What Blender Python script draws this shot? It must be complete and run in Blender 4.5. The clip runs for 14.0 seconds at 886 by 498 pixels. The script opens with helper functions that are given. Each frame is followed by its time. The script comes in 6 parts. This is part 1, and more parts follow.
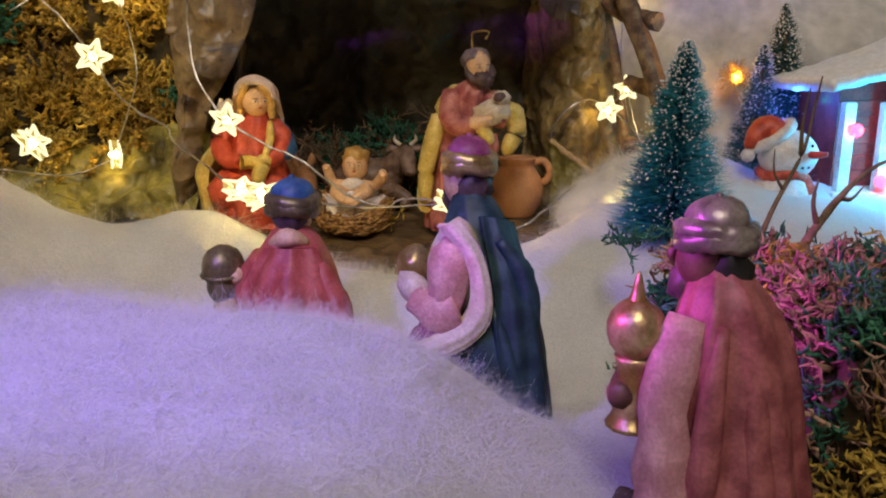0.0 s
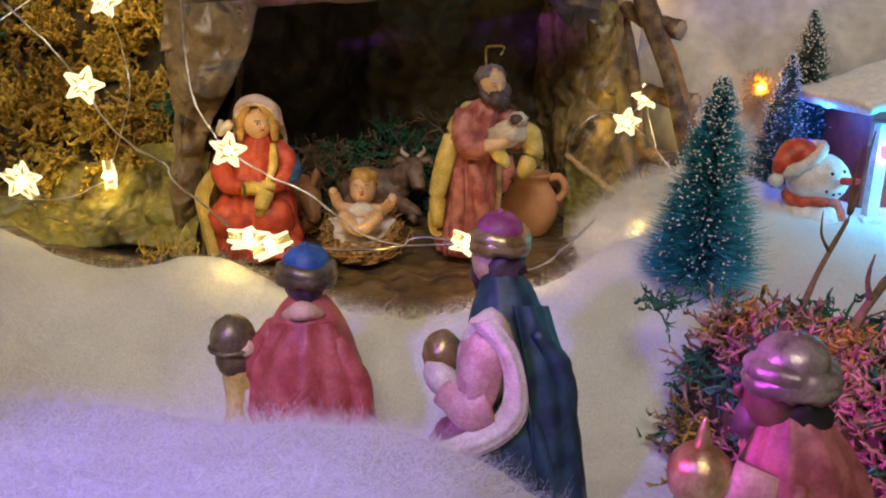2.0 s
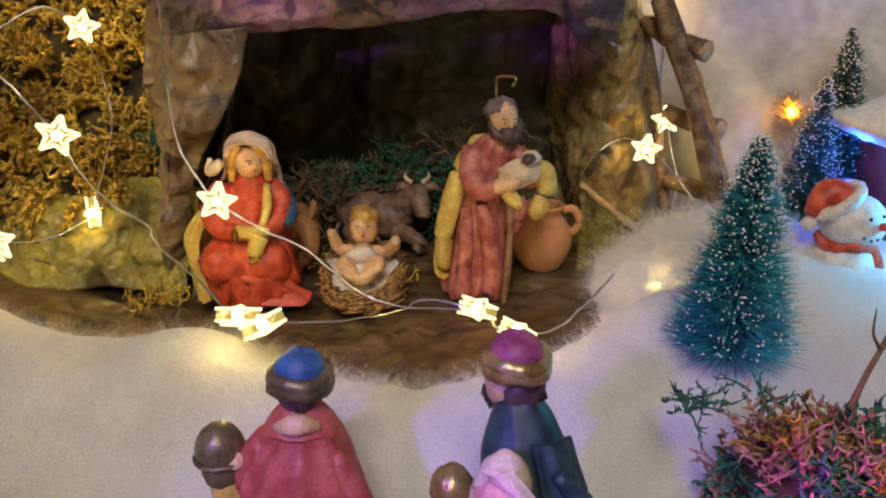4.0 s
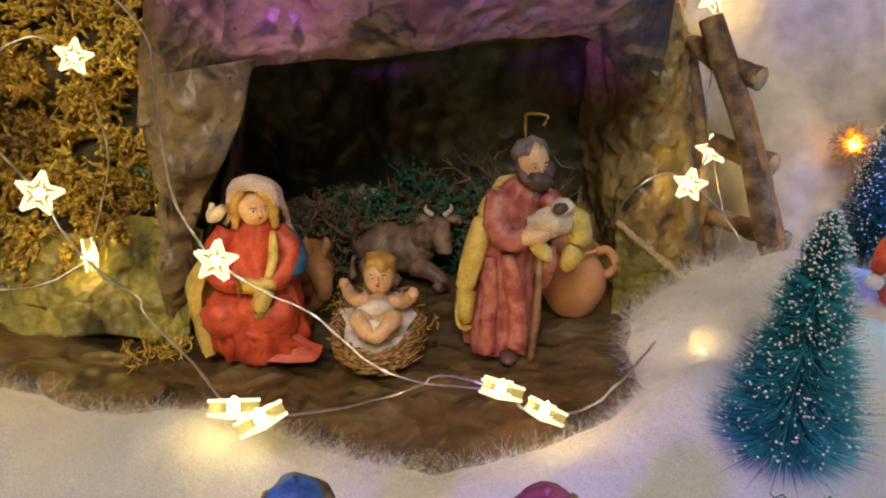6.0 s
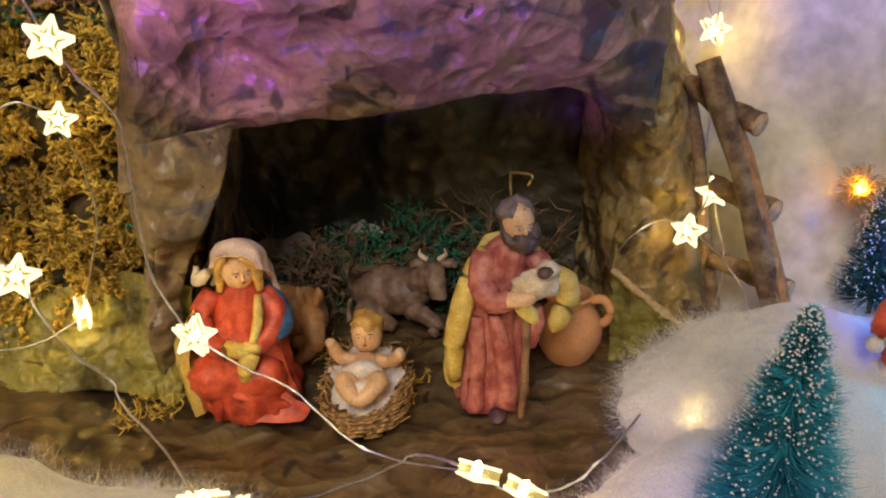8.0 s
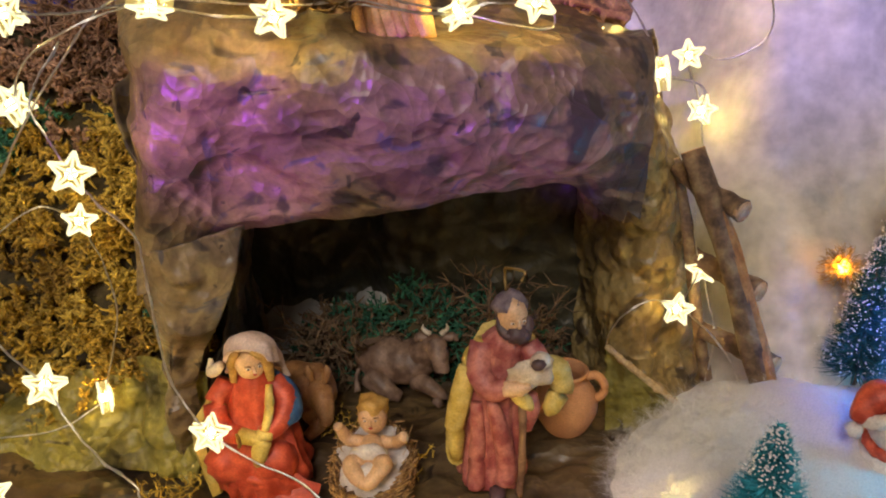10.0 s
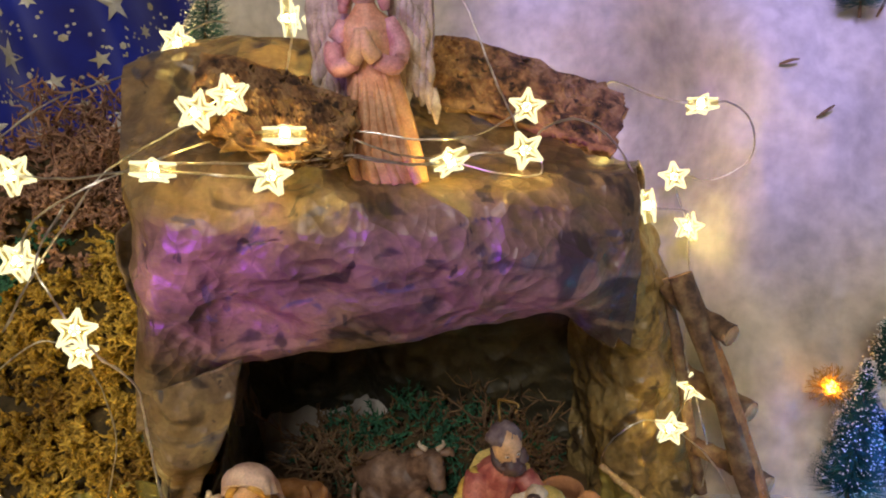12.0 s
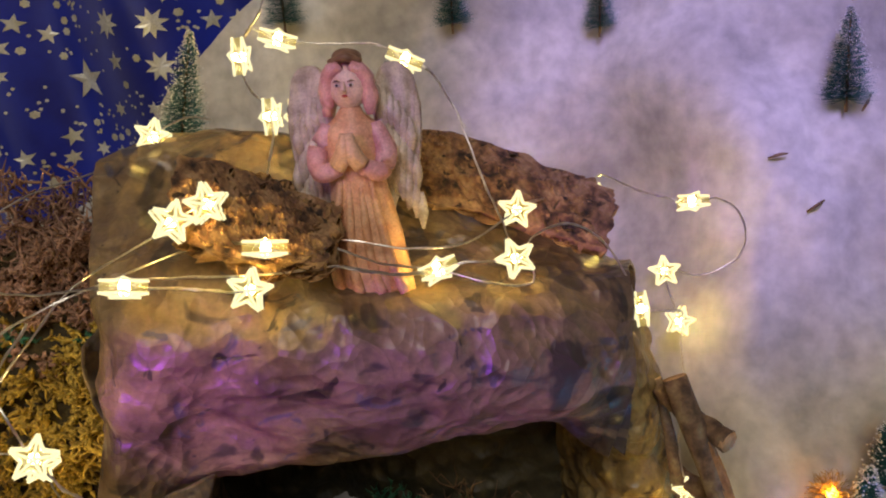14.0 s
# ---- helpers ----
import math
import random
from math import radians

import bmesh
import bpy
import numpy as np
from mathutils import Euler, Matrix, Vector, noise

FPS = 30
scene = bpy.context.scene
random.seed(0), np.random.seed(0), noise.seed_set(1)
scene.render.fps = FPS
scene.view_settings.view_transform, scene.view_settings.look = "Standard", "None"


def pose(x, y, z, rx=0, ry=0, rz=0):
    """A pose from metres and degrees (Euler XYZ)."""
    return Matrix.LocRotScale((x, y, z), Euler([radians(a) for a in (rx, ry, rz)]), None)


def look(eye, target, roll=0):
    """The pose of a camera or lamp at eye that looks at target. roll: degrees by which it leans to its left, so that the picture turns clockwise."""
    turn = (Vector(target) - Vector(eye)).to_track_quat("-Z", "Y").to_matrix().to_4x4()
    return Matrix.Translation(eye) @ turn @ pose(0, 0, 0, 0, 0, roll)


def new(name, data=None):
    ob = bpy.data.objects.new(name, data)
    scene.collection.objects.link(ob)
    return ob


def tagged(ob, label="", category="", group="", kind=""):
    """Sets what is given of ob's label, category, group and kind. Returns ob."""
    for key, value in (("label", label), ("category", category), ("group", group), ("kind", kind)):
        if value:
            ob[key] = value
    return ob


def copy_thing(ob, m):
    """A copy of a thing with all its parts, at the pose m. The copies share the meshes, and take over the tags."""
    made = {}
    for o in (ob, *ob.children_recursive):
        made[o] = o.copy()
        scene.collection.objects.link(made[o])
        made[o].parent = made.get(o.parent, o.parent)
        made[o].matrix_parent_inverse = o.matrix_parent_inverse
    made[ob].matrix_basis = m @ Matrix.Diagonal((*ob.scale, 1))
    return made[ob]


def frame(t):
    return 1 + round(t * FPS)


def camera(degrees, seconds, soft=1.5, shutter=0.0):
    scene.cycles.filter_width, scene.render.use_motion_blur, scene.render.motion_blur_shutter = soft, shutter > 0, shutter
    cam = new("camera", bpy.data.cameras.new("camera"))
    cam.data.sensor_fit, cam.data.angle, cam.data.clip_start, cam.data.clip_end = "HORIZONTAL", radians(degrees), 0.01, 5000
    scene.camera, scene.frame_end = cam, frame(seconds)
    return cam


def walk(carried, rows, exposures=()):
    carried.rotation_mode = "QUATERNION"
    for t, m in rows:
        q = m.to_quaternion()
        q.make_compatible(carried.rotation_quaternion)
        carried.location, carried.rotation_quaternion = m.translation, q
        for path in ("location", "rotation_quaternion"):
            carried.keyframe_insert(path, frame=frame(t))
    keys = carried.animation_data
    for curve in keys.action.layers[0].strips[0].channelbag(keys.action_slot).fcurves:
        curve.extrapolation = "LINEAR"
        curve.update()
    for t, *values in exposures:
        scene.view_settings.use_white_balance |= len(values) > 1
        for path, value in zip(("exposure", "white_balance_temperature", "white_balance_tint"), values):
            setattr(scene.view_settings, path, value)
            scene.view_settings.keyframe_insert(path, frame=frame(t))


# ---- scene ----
cam = camera(59.5, 14.0, soft=2.0)
METRES, EYE, TILT, LEAN, TURN = 0.30, 0.10, -13.0, 0.0, 0.0
ROWS = [
    (0.0, 0.0, 0.0, 0.0, 0.0, 0.0, -0.0),
    (0.5, -0.0155, 0.0182, 0.0221, -0.31, -0.71, -0.13),
    (1.0, -0.028, 0.0348, 0.0497, -0.58, -1.47, -0.15),
    (1.5, -0.0354, 0.0478, 0.0833, -0.71, -2.27, -0.03),
    (2.0, -0.0342, 0.0624, 0.1227, -0.57, -3.35, 0.15),
    (2.5, -0.0435, 0.0841, 0.1533, -1.1, -4.08, 0.17),
    (3.0, -0.0378, 0.106, 0.188, -0.93, -4.92, 0.22),
    (5.5, -0.038, 0.2515, 0.3388, 1.1, -8.26, 0.03),
    (6.0, -0.0302, 0.2792, 0.3635, 1.73, -8.82, 0.04),
    (6.5, -0.0125, 0.2995, 0.3919, 2.4, -9.47, 0.19),
    (7.0, 0.0133, 0.3139, 0.4176, 3.26, -9.97, 0.52),
    (7.5, 0.0302, 0.3282, 0.4483, 3.92, -10.75, 0.85),
    (10.0, 0.0708, 0.2853, 0.6158, 5.14, -10.5, 2.39),
    (10.5, 0.0789, 0.2771, 0.648, 5.24, -9.54, 2.76),
    (11.0, 0.0837, 0.2751, 0.688, 5.25, -8.96, 2.98),
    (11.5, 0.0855, 0.2762, 0.715, 5.14, -7.91, 3.1),
    (12.0, 0.0828, 0.2791, 0.7448, 4.85, -7.11, 3.05),
    (12.5, 0.079, 0.2861, 0.7709, 4.5, -6.31, 2.96),
    (13.0, 0.0746, 0.2971, 0.7918, 4.04, -5.49, 2.84),
    (13.5, 0.0712, 0.3129, 0.8063, 3.57, -4.59, 2.84),
    (14.0, 0.0663, 0.3317, 0.8215, 3.04, -3.64, 2.86),
]
walk(cam, [(t, pose(0, 0, EYE, TILT, LEAN, TURN) @ pose(METRES * x, METRES * y, METRES * z, 90 + pitch, roll, yaw)) for t, x, y, z, yaw, pitch, roll in ROWS],
     [(0.0, -0.02), (2.5, 0.12), (3.5, 0.14), (6.0, 0.2), (7.5, 0.3), (10.0, 0.2), (11.5, 0.08), (12.5, 0.0), (14.0, -0.18)])

# ---- light ----
world = bpy.data.worlds.new("room_dark")
scene.world = world
world.use_nodes = True
world.node_tree.nodes["Background"].inputs[0].default_value = (0.5, 0.45, 0.5, 1)
world.node_tree.nodes["Background"].inputs[1].default_value = 0.02


def area_lamp(name, eye, target, watts, colour, size):
    data = bpy.data.lights.new(name, "AREA")
    data.shape, data.size, data.energy, data.color = "DISK", size, watts, colour
    ob = new(name, data)
    ob.matrix_world = look(eye, target)
    return ob


def spot_lamp(name, eye, target, watts, colour, degrees, blend=0.7, radius=0.012):
    data = bpy.data.lights.new(name, "SPOT")
    data.energy, data.color, data.spot_size, data.spot_blend, data.shadow_soft_size = watts, colour, radians(degrees), blend, radius
    ob = new(name, data)
    ob.matrix_world = look(eye, target)
    return ob


def bulb(name, at, watts, colour, radius=0.004):
    data = bpy.data.lights.new(name, "POINT")
    data.energy, data.color, data.shadow_soft_size = watts, colour, radius
    ob = new(name, data)
    ob.location = at
    return ob


# the room's ceiling lamp, the party lights that turn before the crib, and the cottage's little lights
area_lamp("ceiling_lamp_light", (-0.1, -1.00, 1.40), (0, 0.4, 0.05), 16.0, (1.0, 0.92, 0.82), 0.7)
spot_lamp("party_light_violet", (-0.16, 0.00, 0.22), (-0.03, 0.190, 0.040), 3.3, (0.24, 0.13, 1.0), 38)
spot_lamp("party_light_magenta", (-0.13, 0.135, 0.12), (0.045, 0.190, 0.055), 3.6, (0.74, 0.07, 1.0), 26, 0.8)
spot_lamp("party_light_roof", (-0.17, 0.10, 0.195), (-0.090, 0.42, 0.182), 5.6, (0.50, 0.06, 1.0), 17, 0.9, 0.006)
spot_lamp("party_light_roof", (-0.17, 0.10, 0.195), (0.000, 0.42, 0.182), 5.4, (0.40, 0.07, 1.0), 18, 0.9, 0.006)
spot_lamp("party_light_angel", (-0.17, 0.10, 0.40), (-0.034, 0.445, 0.285), 1.8, (0.45, 0.15, 1.0), 10, 0.7)
spot_lamp("party_light_blue", (0.10, 0.05, 0.66), (0.16, 0.60, 0.285), 13.0, (0.30, 0.20, 1.0), 32)
bulb("cottage_light_cyan", (0.222, 0.380, 0.068), 0.17, (0.01, 0.55, 1.0))
bulb("cottage_light_blue", (0.192, 0.430, 0.084), 0.06, (0.02, 0.15, 1.0))
bulb("cottage_light_green", (0.212, 0.442, 0.084), 0.10, (0.02, 1.0, 0.55))


# ---- materials ----
def mat(name, cols, scale=200.0, rough=0.75, bump=0.25, fine=900.0, metal=0.0, spread=(0.35, 0.65), sheen=0.0, vary=0.0, bump_scale=None, dist=0.0006, coat=0.0):
    """A node material: blotches of cols at one scale, grain at a finer one, with relief."""
    m = bpy.data.materials.new(name)
    m.use_nodes = True
    nt = m.node_tree
    n, l = nt.nodes, nt.links
    b = n["Principled BSDF"]
    b.inputs["Roughness"].default_value, b.inputs["Metallic"].default_value = rough, metal
    b.inputs["Sheen Weight"].default_value = sheen
    b.inputs["Coat Weight"].default_value = coat
    tc = n.new("ShaderNodeTexCoord")
    no = n.new("ShaderNodeTexNoise")
    no.inputs["Scale"].default_value, no.inputs["Detail"].default_value = scale, 5
    l.new(tc.outputs["Object"], no.inputs["Vector"])
    ramp = n.new("ShaderNodeValToRGB")
    el = ramp.color_ramp.elements
    while len(el) < len(cols):
        el.new(0.5)
    for i, c in enumerate(cols):
        el[i].position = spread[0] + (spread[1] - spread[0]) * i / max(1, len(cols) - 1)
        el[i].color = (*c, 1)
    l.new(no.outputs["Fac"], ramp.inputs["Fac"])
    fi = n.new("ShaderNodeTexNoise")
    fi.inputs["Scale"].default_value, fi.inputs["Detail"].default_value = fine, 6
    l.new(tc.outputs["Object"], fi.inputs["Vector"])
    mr = n.new("ShaderNodeMapRange")
    mr.inputs["From Min"].default_value, mr.inputs["From Max"].default_value = 0.3, 0.7
    mr.inputs["To Min"].default_value, mr.inputs["To Max"].default_value = 0.8, 1.15
    l.new(fi.outputs["Fac"], mr.inputs["Value"])
    mul = n.new("ShaderNodeMix")
    mul.data_type, mul.blend_type = "RGBA", "MULTIPLY"
    mul.inputs[0].default_value = 1.0
    l.new(ramp.outputs["Color"], mul.inputs[6])
    l.new(mr.outputs["Result"], mul.inputs[7])
    out = mul.outputs[2]
    if vary:
        ge = n.new("ShaderNodeNewGeometry")
        hs = n.new("ShaderNodeHueSaturation")
        m2 = n.new("ShaderNodeMapRange")
        m2.inputs["To Min"].default_value, m2.inputs["To Max"].default_value = 1 - vary, 1 + vary
        l.new(ge.outputs["Random Per Island"], m2.inputs["Value"])
        l.new(m2.outputs["Result"], hs.inputs["Value"])
        l.new(out, hs.inputs["Color"])
        out = hs.outputs["Color"]
    l.new(out, b.inputs["Base Color"])
    if bump:
        bn = n.new("ShaderNodeBump")
        bn.inputs["Strength"].default_value, bn.inputs["Distance"].default_value = bump, dist
        src = fi
        if bump_scale:
            src = n.new("ShaderNodeTexNoise")
            src.inputs["Scale"].default_value, src.inputs["Detail"].default_value = bump_scale, 8
            l.new(tc.outputs["Object"], src.inputs["Vector"])
        l.new(src.outputs["Fac"], bn.inputs["Height"])
        l.new(bn.outputs["Normal"], b.inputs["Normal"])
    return m


def glow(name, colour, strength, body=None):
    m = bpy.data.materials.new(name)
    m.use_nodes = True
    b = m.node_tree.nodes["Principled BSDF"]
    b.inputs["Base Color"].default_value = (*(body or colour), 1)
    b.inputs["Roughness"].default_value = 0.2
    b.inputs["Specular IOR Level"].default_value = 0.15 if body else 0.5
    b.inputs["Emission Color"].default_value = (*colour, 1)
    b.inputs["Emission Strength"].default_value = strength
    return m


def cotton_mat(name, colour):
    """Wadding: white fibre that lets some light through."""
    m = mat(name, [tuple(c * 0.9 for c in colour), colour], 45, 0.95, 0.7, 1500, sheen=0.4, bump_scale=320, dist=0.0016)
    nt = m.node_tree
    b = nt.nodes["Principled BSDF"]
    tr = nt.nodes.new("ShaderNodeBsdfTranslucent")
    tr.inputs["Color"].default_value = (*colour, 1)
    mx = nt.nodes.new("ShaderNodeMixShader")
    mx.inputs[0].default_value = 0.22
    nt.links.new(b.outputs[0], mx.inputs[1])
    nt.links.new(tr.outputs[0], mx.inputs[2])
    nt.links.new(mx.outputs[0], nt.nodes["Material Output"].inputs["Surface"])
    return m


def crumple(nt, strength, distance, scale, stretch=(1, 1, 1)):
    """Relief of crumpled paper: facets that meet in sharp creases, at three scales."""
    n, l = nt.nodes, nt.links
    tc = n.new("ShaderNodeTexCoord")
    mp = n.new("ShaderNodeMapping")
    mp.inputs["Scale"].default_value = stretch
    l.new(tc.outputs["Object"], mp.inputs["Vector"])
    wn = n.new("ShaderNodeTexNoise")
    wn.inputs["Scale"].default_value, wn.inputs["Detail"].default_value = scale * 0.7, 3
    l.new(mp.outputs["Vector"], wn.inputs["Vector"])
    warp = n.new("ShaderNodeVectorMath")
    warp.operation = "MULTIPLY_ADD"
    warp.inputs[1].default_value = (0.9 / scale,) * 3
    l.new(wn.outputs["Color"], warp.inputs[0])
    l.new(mp.outputs["Vector"], warp.inputs[2])
    total = None
    for k, w in ((1.0, 1.0), (2.3, 0.45), (5.5, 0.16)):
        vo = n.new("ShaderNodeTexVoronoi")
        vo.inputs["Scale"].default_value = scale * k
        l.new(warp.outputs["Vector"], vo.inputs["Vector"])
        ma = n.new("ShaderNodeMath")
        ma.operation = "MULTIPLY_ADD"
        ma.inputs[1].default_value = w
        l.new(vo.outputs["Distance"], ma.inputs[0])
        if total:
            l.new(total, ma.inputs[2])
        else:
            ma.inputs[2].default_value = 0.0
        total = ma.outputs[0]
    bn = n.new("ShaderNodeBump")
    bn.inputs["Strength"].default_value, bn.inputs["Distance"].default_value = strength, distance
    l.new(total, bn.inputs["Height"])
    l.new(bn.outputs["Normal"], n["Principled BSDF"].inputs["Normal"])


def sponge(nt, layers):
    """Paint dabbed over the base in patches with firm edges: (colour, scale, where it begins, offset)."""
    n, l = nt.nodes, nt.links
    b = n["Principled BSDF"]
    tc = n.new("ShaderNodeTexCoord")
    for colour, scale, start, offset in layers:
        mp = n.new("ShaderNodeMapping")
        mp.inputs["Location"].default_value = (offset, offset * 0.7, -offset)
        l.new(tc.outputs["Object"], mp.inputs["Vector"])
        no = n.new("ShaderNodeTexNoise")
        no.inputs["Scale"].default_value, no.inputs["Detail"].default_value, no.inputs["Distortion"].default_value = scale, 3.0, 1.1
        l.new(mp.outputs["Vector"], no.inputs["Vector"])
        r = n.new("ShaderNodeValToRGB")
        r.color_ramp.elements[0].position, r.color_ramp.elements[0].color = start, (0, 0, 0, 1)
        r.color_ramp.elements[1].position, r.color_ramp.elements[1].color = start + 0.05, (0.9, 0.9, 0.9, 1)
        l.new(no.outputs["Fac"], r.inputs["Fac"])
        mx = n.new("ShaderNodeMix")
        mx.data_type = "RGBA"
        base = b.inputs["Base Color"].links[0].from_socket
        l.new(r.outputs["Color"], mx.inputs[0])
        l.new(base, mx.inputs[6])
        mx.inputs[7].default_value = (*colour, 1)
        l.new(mx.outputs[2], b.inputs["Base Color"])


def rock_paper(name, tones, layers, rough, depth, scale, stretch=(1, 1, 1)):
    """Crumpled kraft paper, sponge-painted like rock."""
    m = mat(name, tones, 26, rough, 0.0, 420, spread=(0.3, 0.7))
    sponge(m.node_tree, layers)
    crumple(m.node_tree, 1.0, depth, scale, stretch)
    return m


M_PAPER = rock_paper("painted_rock_paper", [(0.075, 0.050, 0.034), (0.15, 0.10, 0.062), (0.22, 0.155, 0.085), (0.12, 0.08, 0.055)],
                     [((0.26, 0.19, 0.11), 34, 0.60, 0.3), ((0.040, 0.030, 0.029), 30, 0.565, 1.1), ((0.080, 0.074, 0.095), 52, 0.63, 2.4), ((0.025, 0.018, 0.018), 75, 0.65, 3.3)], 0.38, 0.0095, 26)
M_WING = rock_paper("ochre_brown_rock_paper", [(0.10, 0.068, 0.030), (0.20, 0.14, 0.055), (0.31, 0.22, 0.085), (0.15, 0.10, 0.045)],
                    [((0.045, 0.030, 0.018), 34, 0.60, 1.4)], 0.40, 0.010, 30)
# same kraft paper; the shade deep in the cave is put into its tones
M_INSIDE = rock_paper("shade_darkened_paper", [(0.018, 0.017, 0.012), (0.040, 0.036, 0.022), (0.062, 0.054, 0.030), (0.028, 0.026, 0.018)],
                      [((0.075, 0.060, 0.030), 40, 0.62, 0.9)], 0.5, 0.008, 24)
M_FLOOR = rock_paper("painted_floor_paper", [(0.035, 0.022, 0.013), (0.085, 0.052, 0.026), (0.14, 0.092, 0.042), (0.06, 0.036, 0.02)],
                     [((0.20, 0.13, 0.055), 42, 0.62, 0.9), ((0.016, 0.010, 0.008), 46, 0.62, 1.9)], 0.36, 0.0075, 21, (0.85, 1.2, 1))
M_OCHRE = rock_paper("ochre_green_paper", [(0.07, 0.058, 0.018), (0.20, 0.17, 0.04), (0.33, 0.28, 0.06), (0.13, 0.105, 0.03)],
                     [((0.05, 0.035, 0.018), 44, 0.62, 0.6)], 0.45, 0.006, 40)
M_FOAM = mat("torn_board_edge", [(0.40, 0.27, 0.13), (0.55, 0.40, 0.22)], 300, 0.9, 0.8, 1200)
M_COTTON = cotton_mat("cotton_wadding", (0.80, 0.78, 0.78))
M_FIBRE = cotton_mat("cotton_fibre", (0.86, 0.84, 0.84))
M_HILL = mat("grey_wadding", [(0.33, 0.31, 0.295), (0.54, 0.51, 0.48), (0.72, 0.69, 0.66)], 9, 0.95, 0.45, 110, sheen=0.25, bump_scale=60, dist=0.003)
M_MOSS = mat("dry_yellow_moss", [(0.22, 0.125, 0.015), (0.46, 0.30, 0.04), (0.60, 0.43, 0.08)], 30, 0.8, 0.2, 900, vary=0.5)
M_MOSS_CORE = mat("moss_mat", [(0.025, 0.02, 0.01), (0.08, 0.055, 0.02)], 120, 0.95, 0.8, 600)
M_MOSS_GREEN = mat("dyed_green_moss", [(0.015, 0.09, 0.05), (0.05, 0.19, 0.10)], 60, 0.8, 0.2, 900, vary=0.4)
M_MOSS_PINK = mat("dry_reddish_moss", [(0.26, 0.14, 0.09), (0.46, 0.27, 0.18)], 60, 0.85, 0.2, 900, vary=0.4)
M_TWIG = mat("dry_twig_bark", [(0.12, 0.07, 0.04), (0.24, 0.15, 0.08)], 200, 0.85, 0.5, 1200)
M_BARK = mat("cork_bark", [(0.018, 0.012, 0.009), (0.10, 0.05, 0.026), (0.24, 0.125, 0.06), (0.33, 0.20, 0.10)], 120, 0.92, 1.0, 500, bump_scale=150, dist=0.005, spread=(0.30, 0.62))
sponge(M_BARK.node_tree, [((0.014, 0.009, 0.007), 110, 0.62, 0.4), ((0.36, 0.20, 0.09), 150, 0.64, 1.7)])
M_BARK_CUT = mat("pale_inner_bark", [(0.22, 0.115, 0.045), (0.40, 0.24, 0.10)], 120, 0.85, 0.5, 700)
M_STICK = mat("brown_stick_bark", [(0.07, 0.04, 0.025), (0.17, 0.10, 0.06), (0.26, 0.18, 0.10)], 130, 0.85, 0.8, 700, bump_scale=350, dist=0.0012)
M_STICK_CUT = mat("cut_wood_end", [(0.42, 0.23, 0.10), (0.60, 0.38, 0.20)], 260, 0.8, 0.4, 900)
M_SPLIT = mat("orange_split_wood", [(0.26, 0.11, 0.03), (0.46, 0.22, 0.07)], 160, 0.8, 0.6, 700)
M_PINE = mat("teal_brush_needles", [(0.02, 0.22, 0.29), (0.07, 0.46, 0.56)], 90, 0.6, 0.0, 900, vary=0.4)
M_PINE_DARK = mat("dark_green_brush_needles", [(0.012, 0.085, 0.085), (0.035, 0.16, 0.16)], 90, 0.6, 0.0, 900, vary=0.4)
M_SNOW = mat("flocked_snow", [(0.70, 0.70, 0.72), (0.85, 0.85, 0.87)], 300, 0.9, 0.3, 1500)
M_WIRE = mat("silver_wire", [(0.62, 0.58, 0.55), (0.78, 0.74, 0.70)], 300, 0.28, 0.0, 900, metal=1.0)
M_TERRA = mat("terracotta", [(0.58, 0.27, 0.11), (0.68, 0.34, 0.15)], 90, 0.7, 0.25, 1600)
M_TERRA_IN = mat("terracotta_inside", [(0.40, 0.18, 0.08), (0.50, 0.24, 0.11)], 90, 0.85, 0.3, 1600)
M_STAR = glow("lit_star_plastic", (1.0, 0.74, 0.20), 0.62, (0.004, 0.003, 0.001))
nt = M_STAR.node_tree
clear = nt.nodes.new("ShaderNodeBsdfTransparent")
half = nt.nodes.new("ShaderNodeMixShader")
half.inputs[0].default_value = 0.55
nt.links.new(nt.nodes["Principled BSDF"].outputs[0], half.inputs[1])
nt.links.new(clear.outputs[0], half.inputs[2])
nt.links.new(half.outputs[0], nt.nodes["Material Output"].inputs["Surface"])
M_RIM = glow("lit_star_rim", (1.0, 0.90, 0.50), 1.35, (0.004, 0.004, 0.003))
M_LED = glow("lit_led_core", (1.0, 0.66, 0.15), 270.0)
M_ORANGE = glow("lit_amber_bulb", (1.0, 0.38, 0.02), 40.0)
M_GREEN_LED = glow("lit_green_bulb", (0.05, 1.0, 0.55), 60.0)
M_RED_LED = glow("lit_red_bulb", (1.0, 0.03, 0.08), 12.0)
M_BLUE = mat("blue_fabric", [(0.005, 0.012, 0.22), (0.010, 0.028, 0.42)], 20, 0.45, 0.2, 2500, sheen=0.3)
M_GOLD = mat("silver_gold_print", [(0.62, 0.56, 0.34), (0.84, 0.82, 0.74)], 60, 0.38, 0.0, 900, metal=0.25)
M_WALL = mat("room_wall_paint", [(0.55, 0.52, 0.50), (0.62, 0.59, 0.56)], 3, 0.9, 0.1, 60)
M_TABLE = mat("table_wood", [(0.20, 0.12, 0.07), (0.30, 0.19, 0.11)], 8, 0.5, 0.1, 80)


def paint(name, *cols, rough=0.5, scale=150, metal=0.0):
    """Hand-brushed acrylic on resin, with a darker wash and dry-brushed lights."""
    lo, hi = cols[0], cols[-1]
    rows = [tuple(c * 0.86 for c in lo), lo, hi, tuple(min(0.85, c * 1.1) for c in hi)]
    return mat(name, rows, scale, rough, 0.35, 1100, dist=0.0003, spread=(0.22, 0.78), metal=metal)


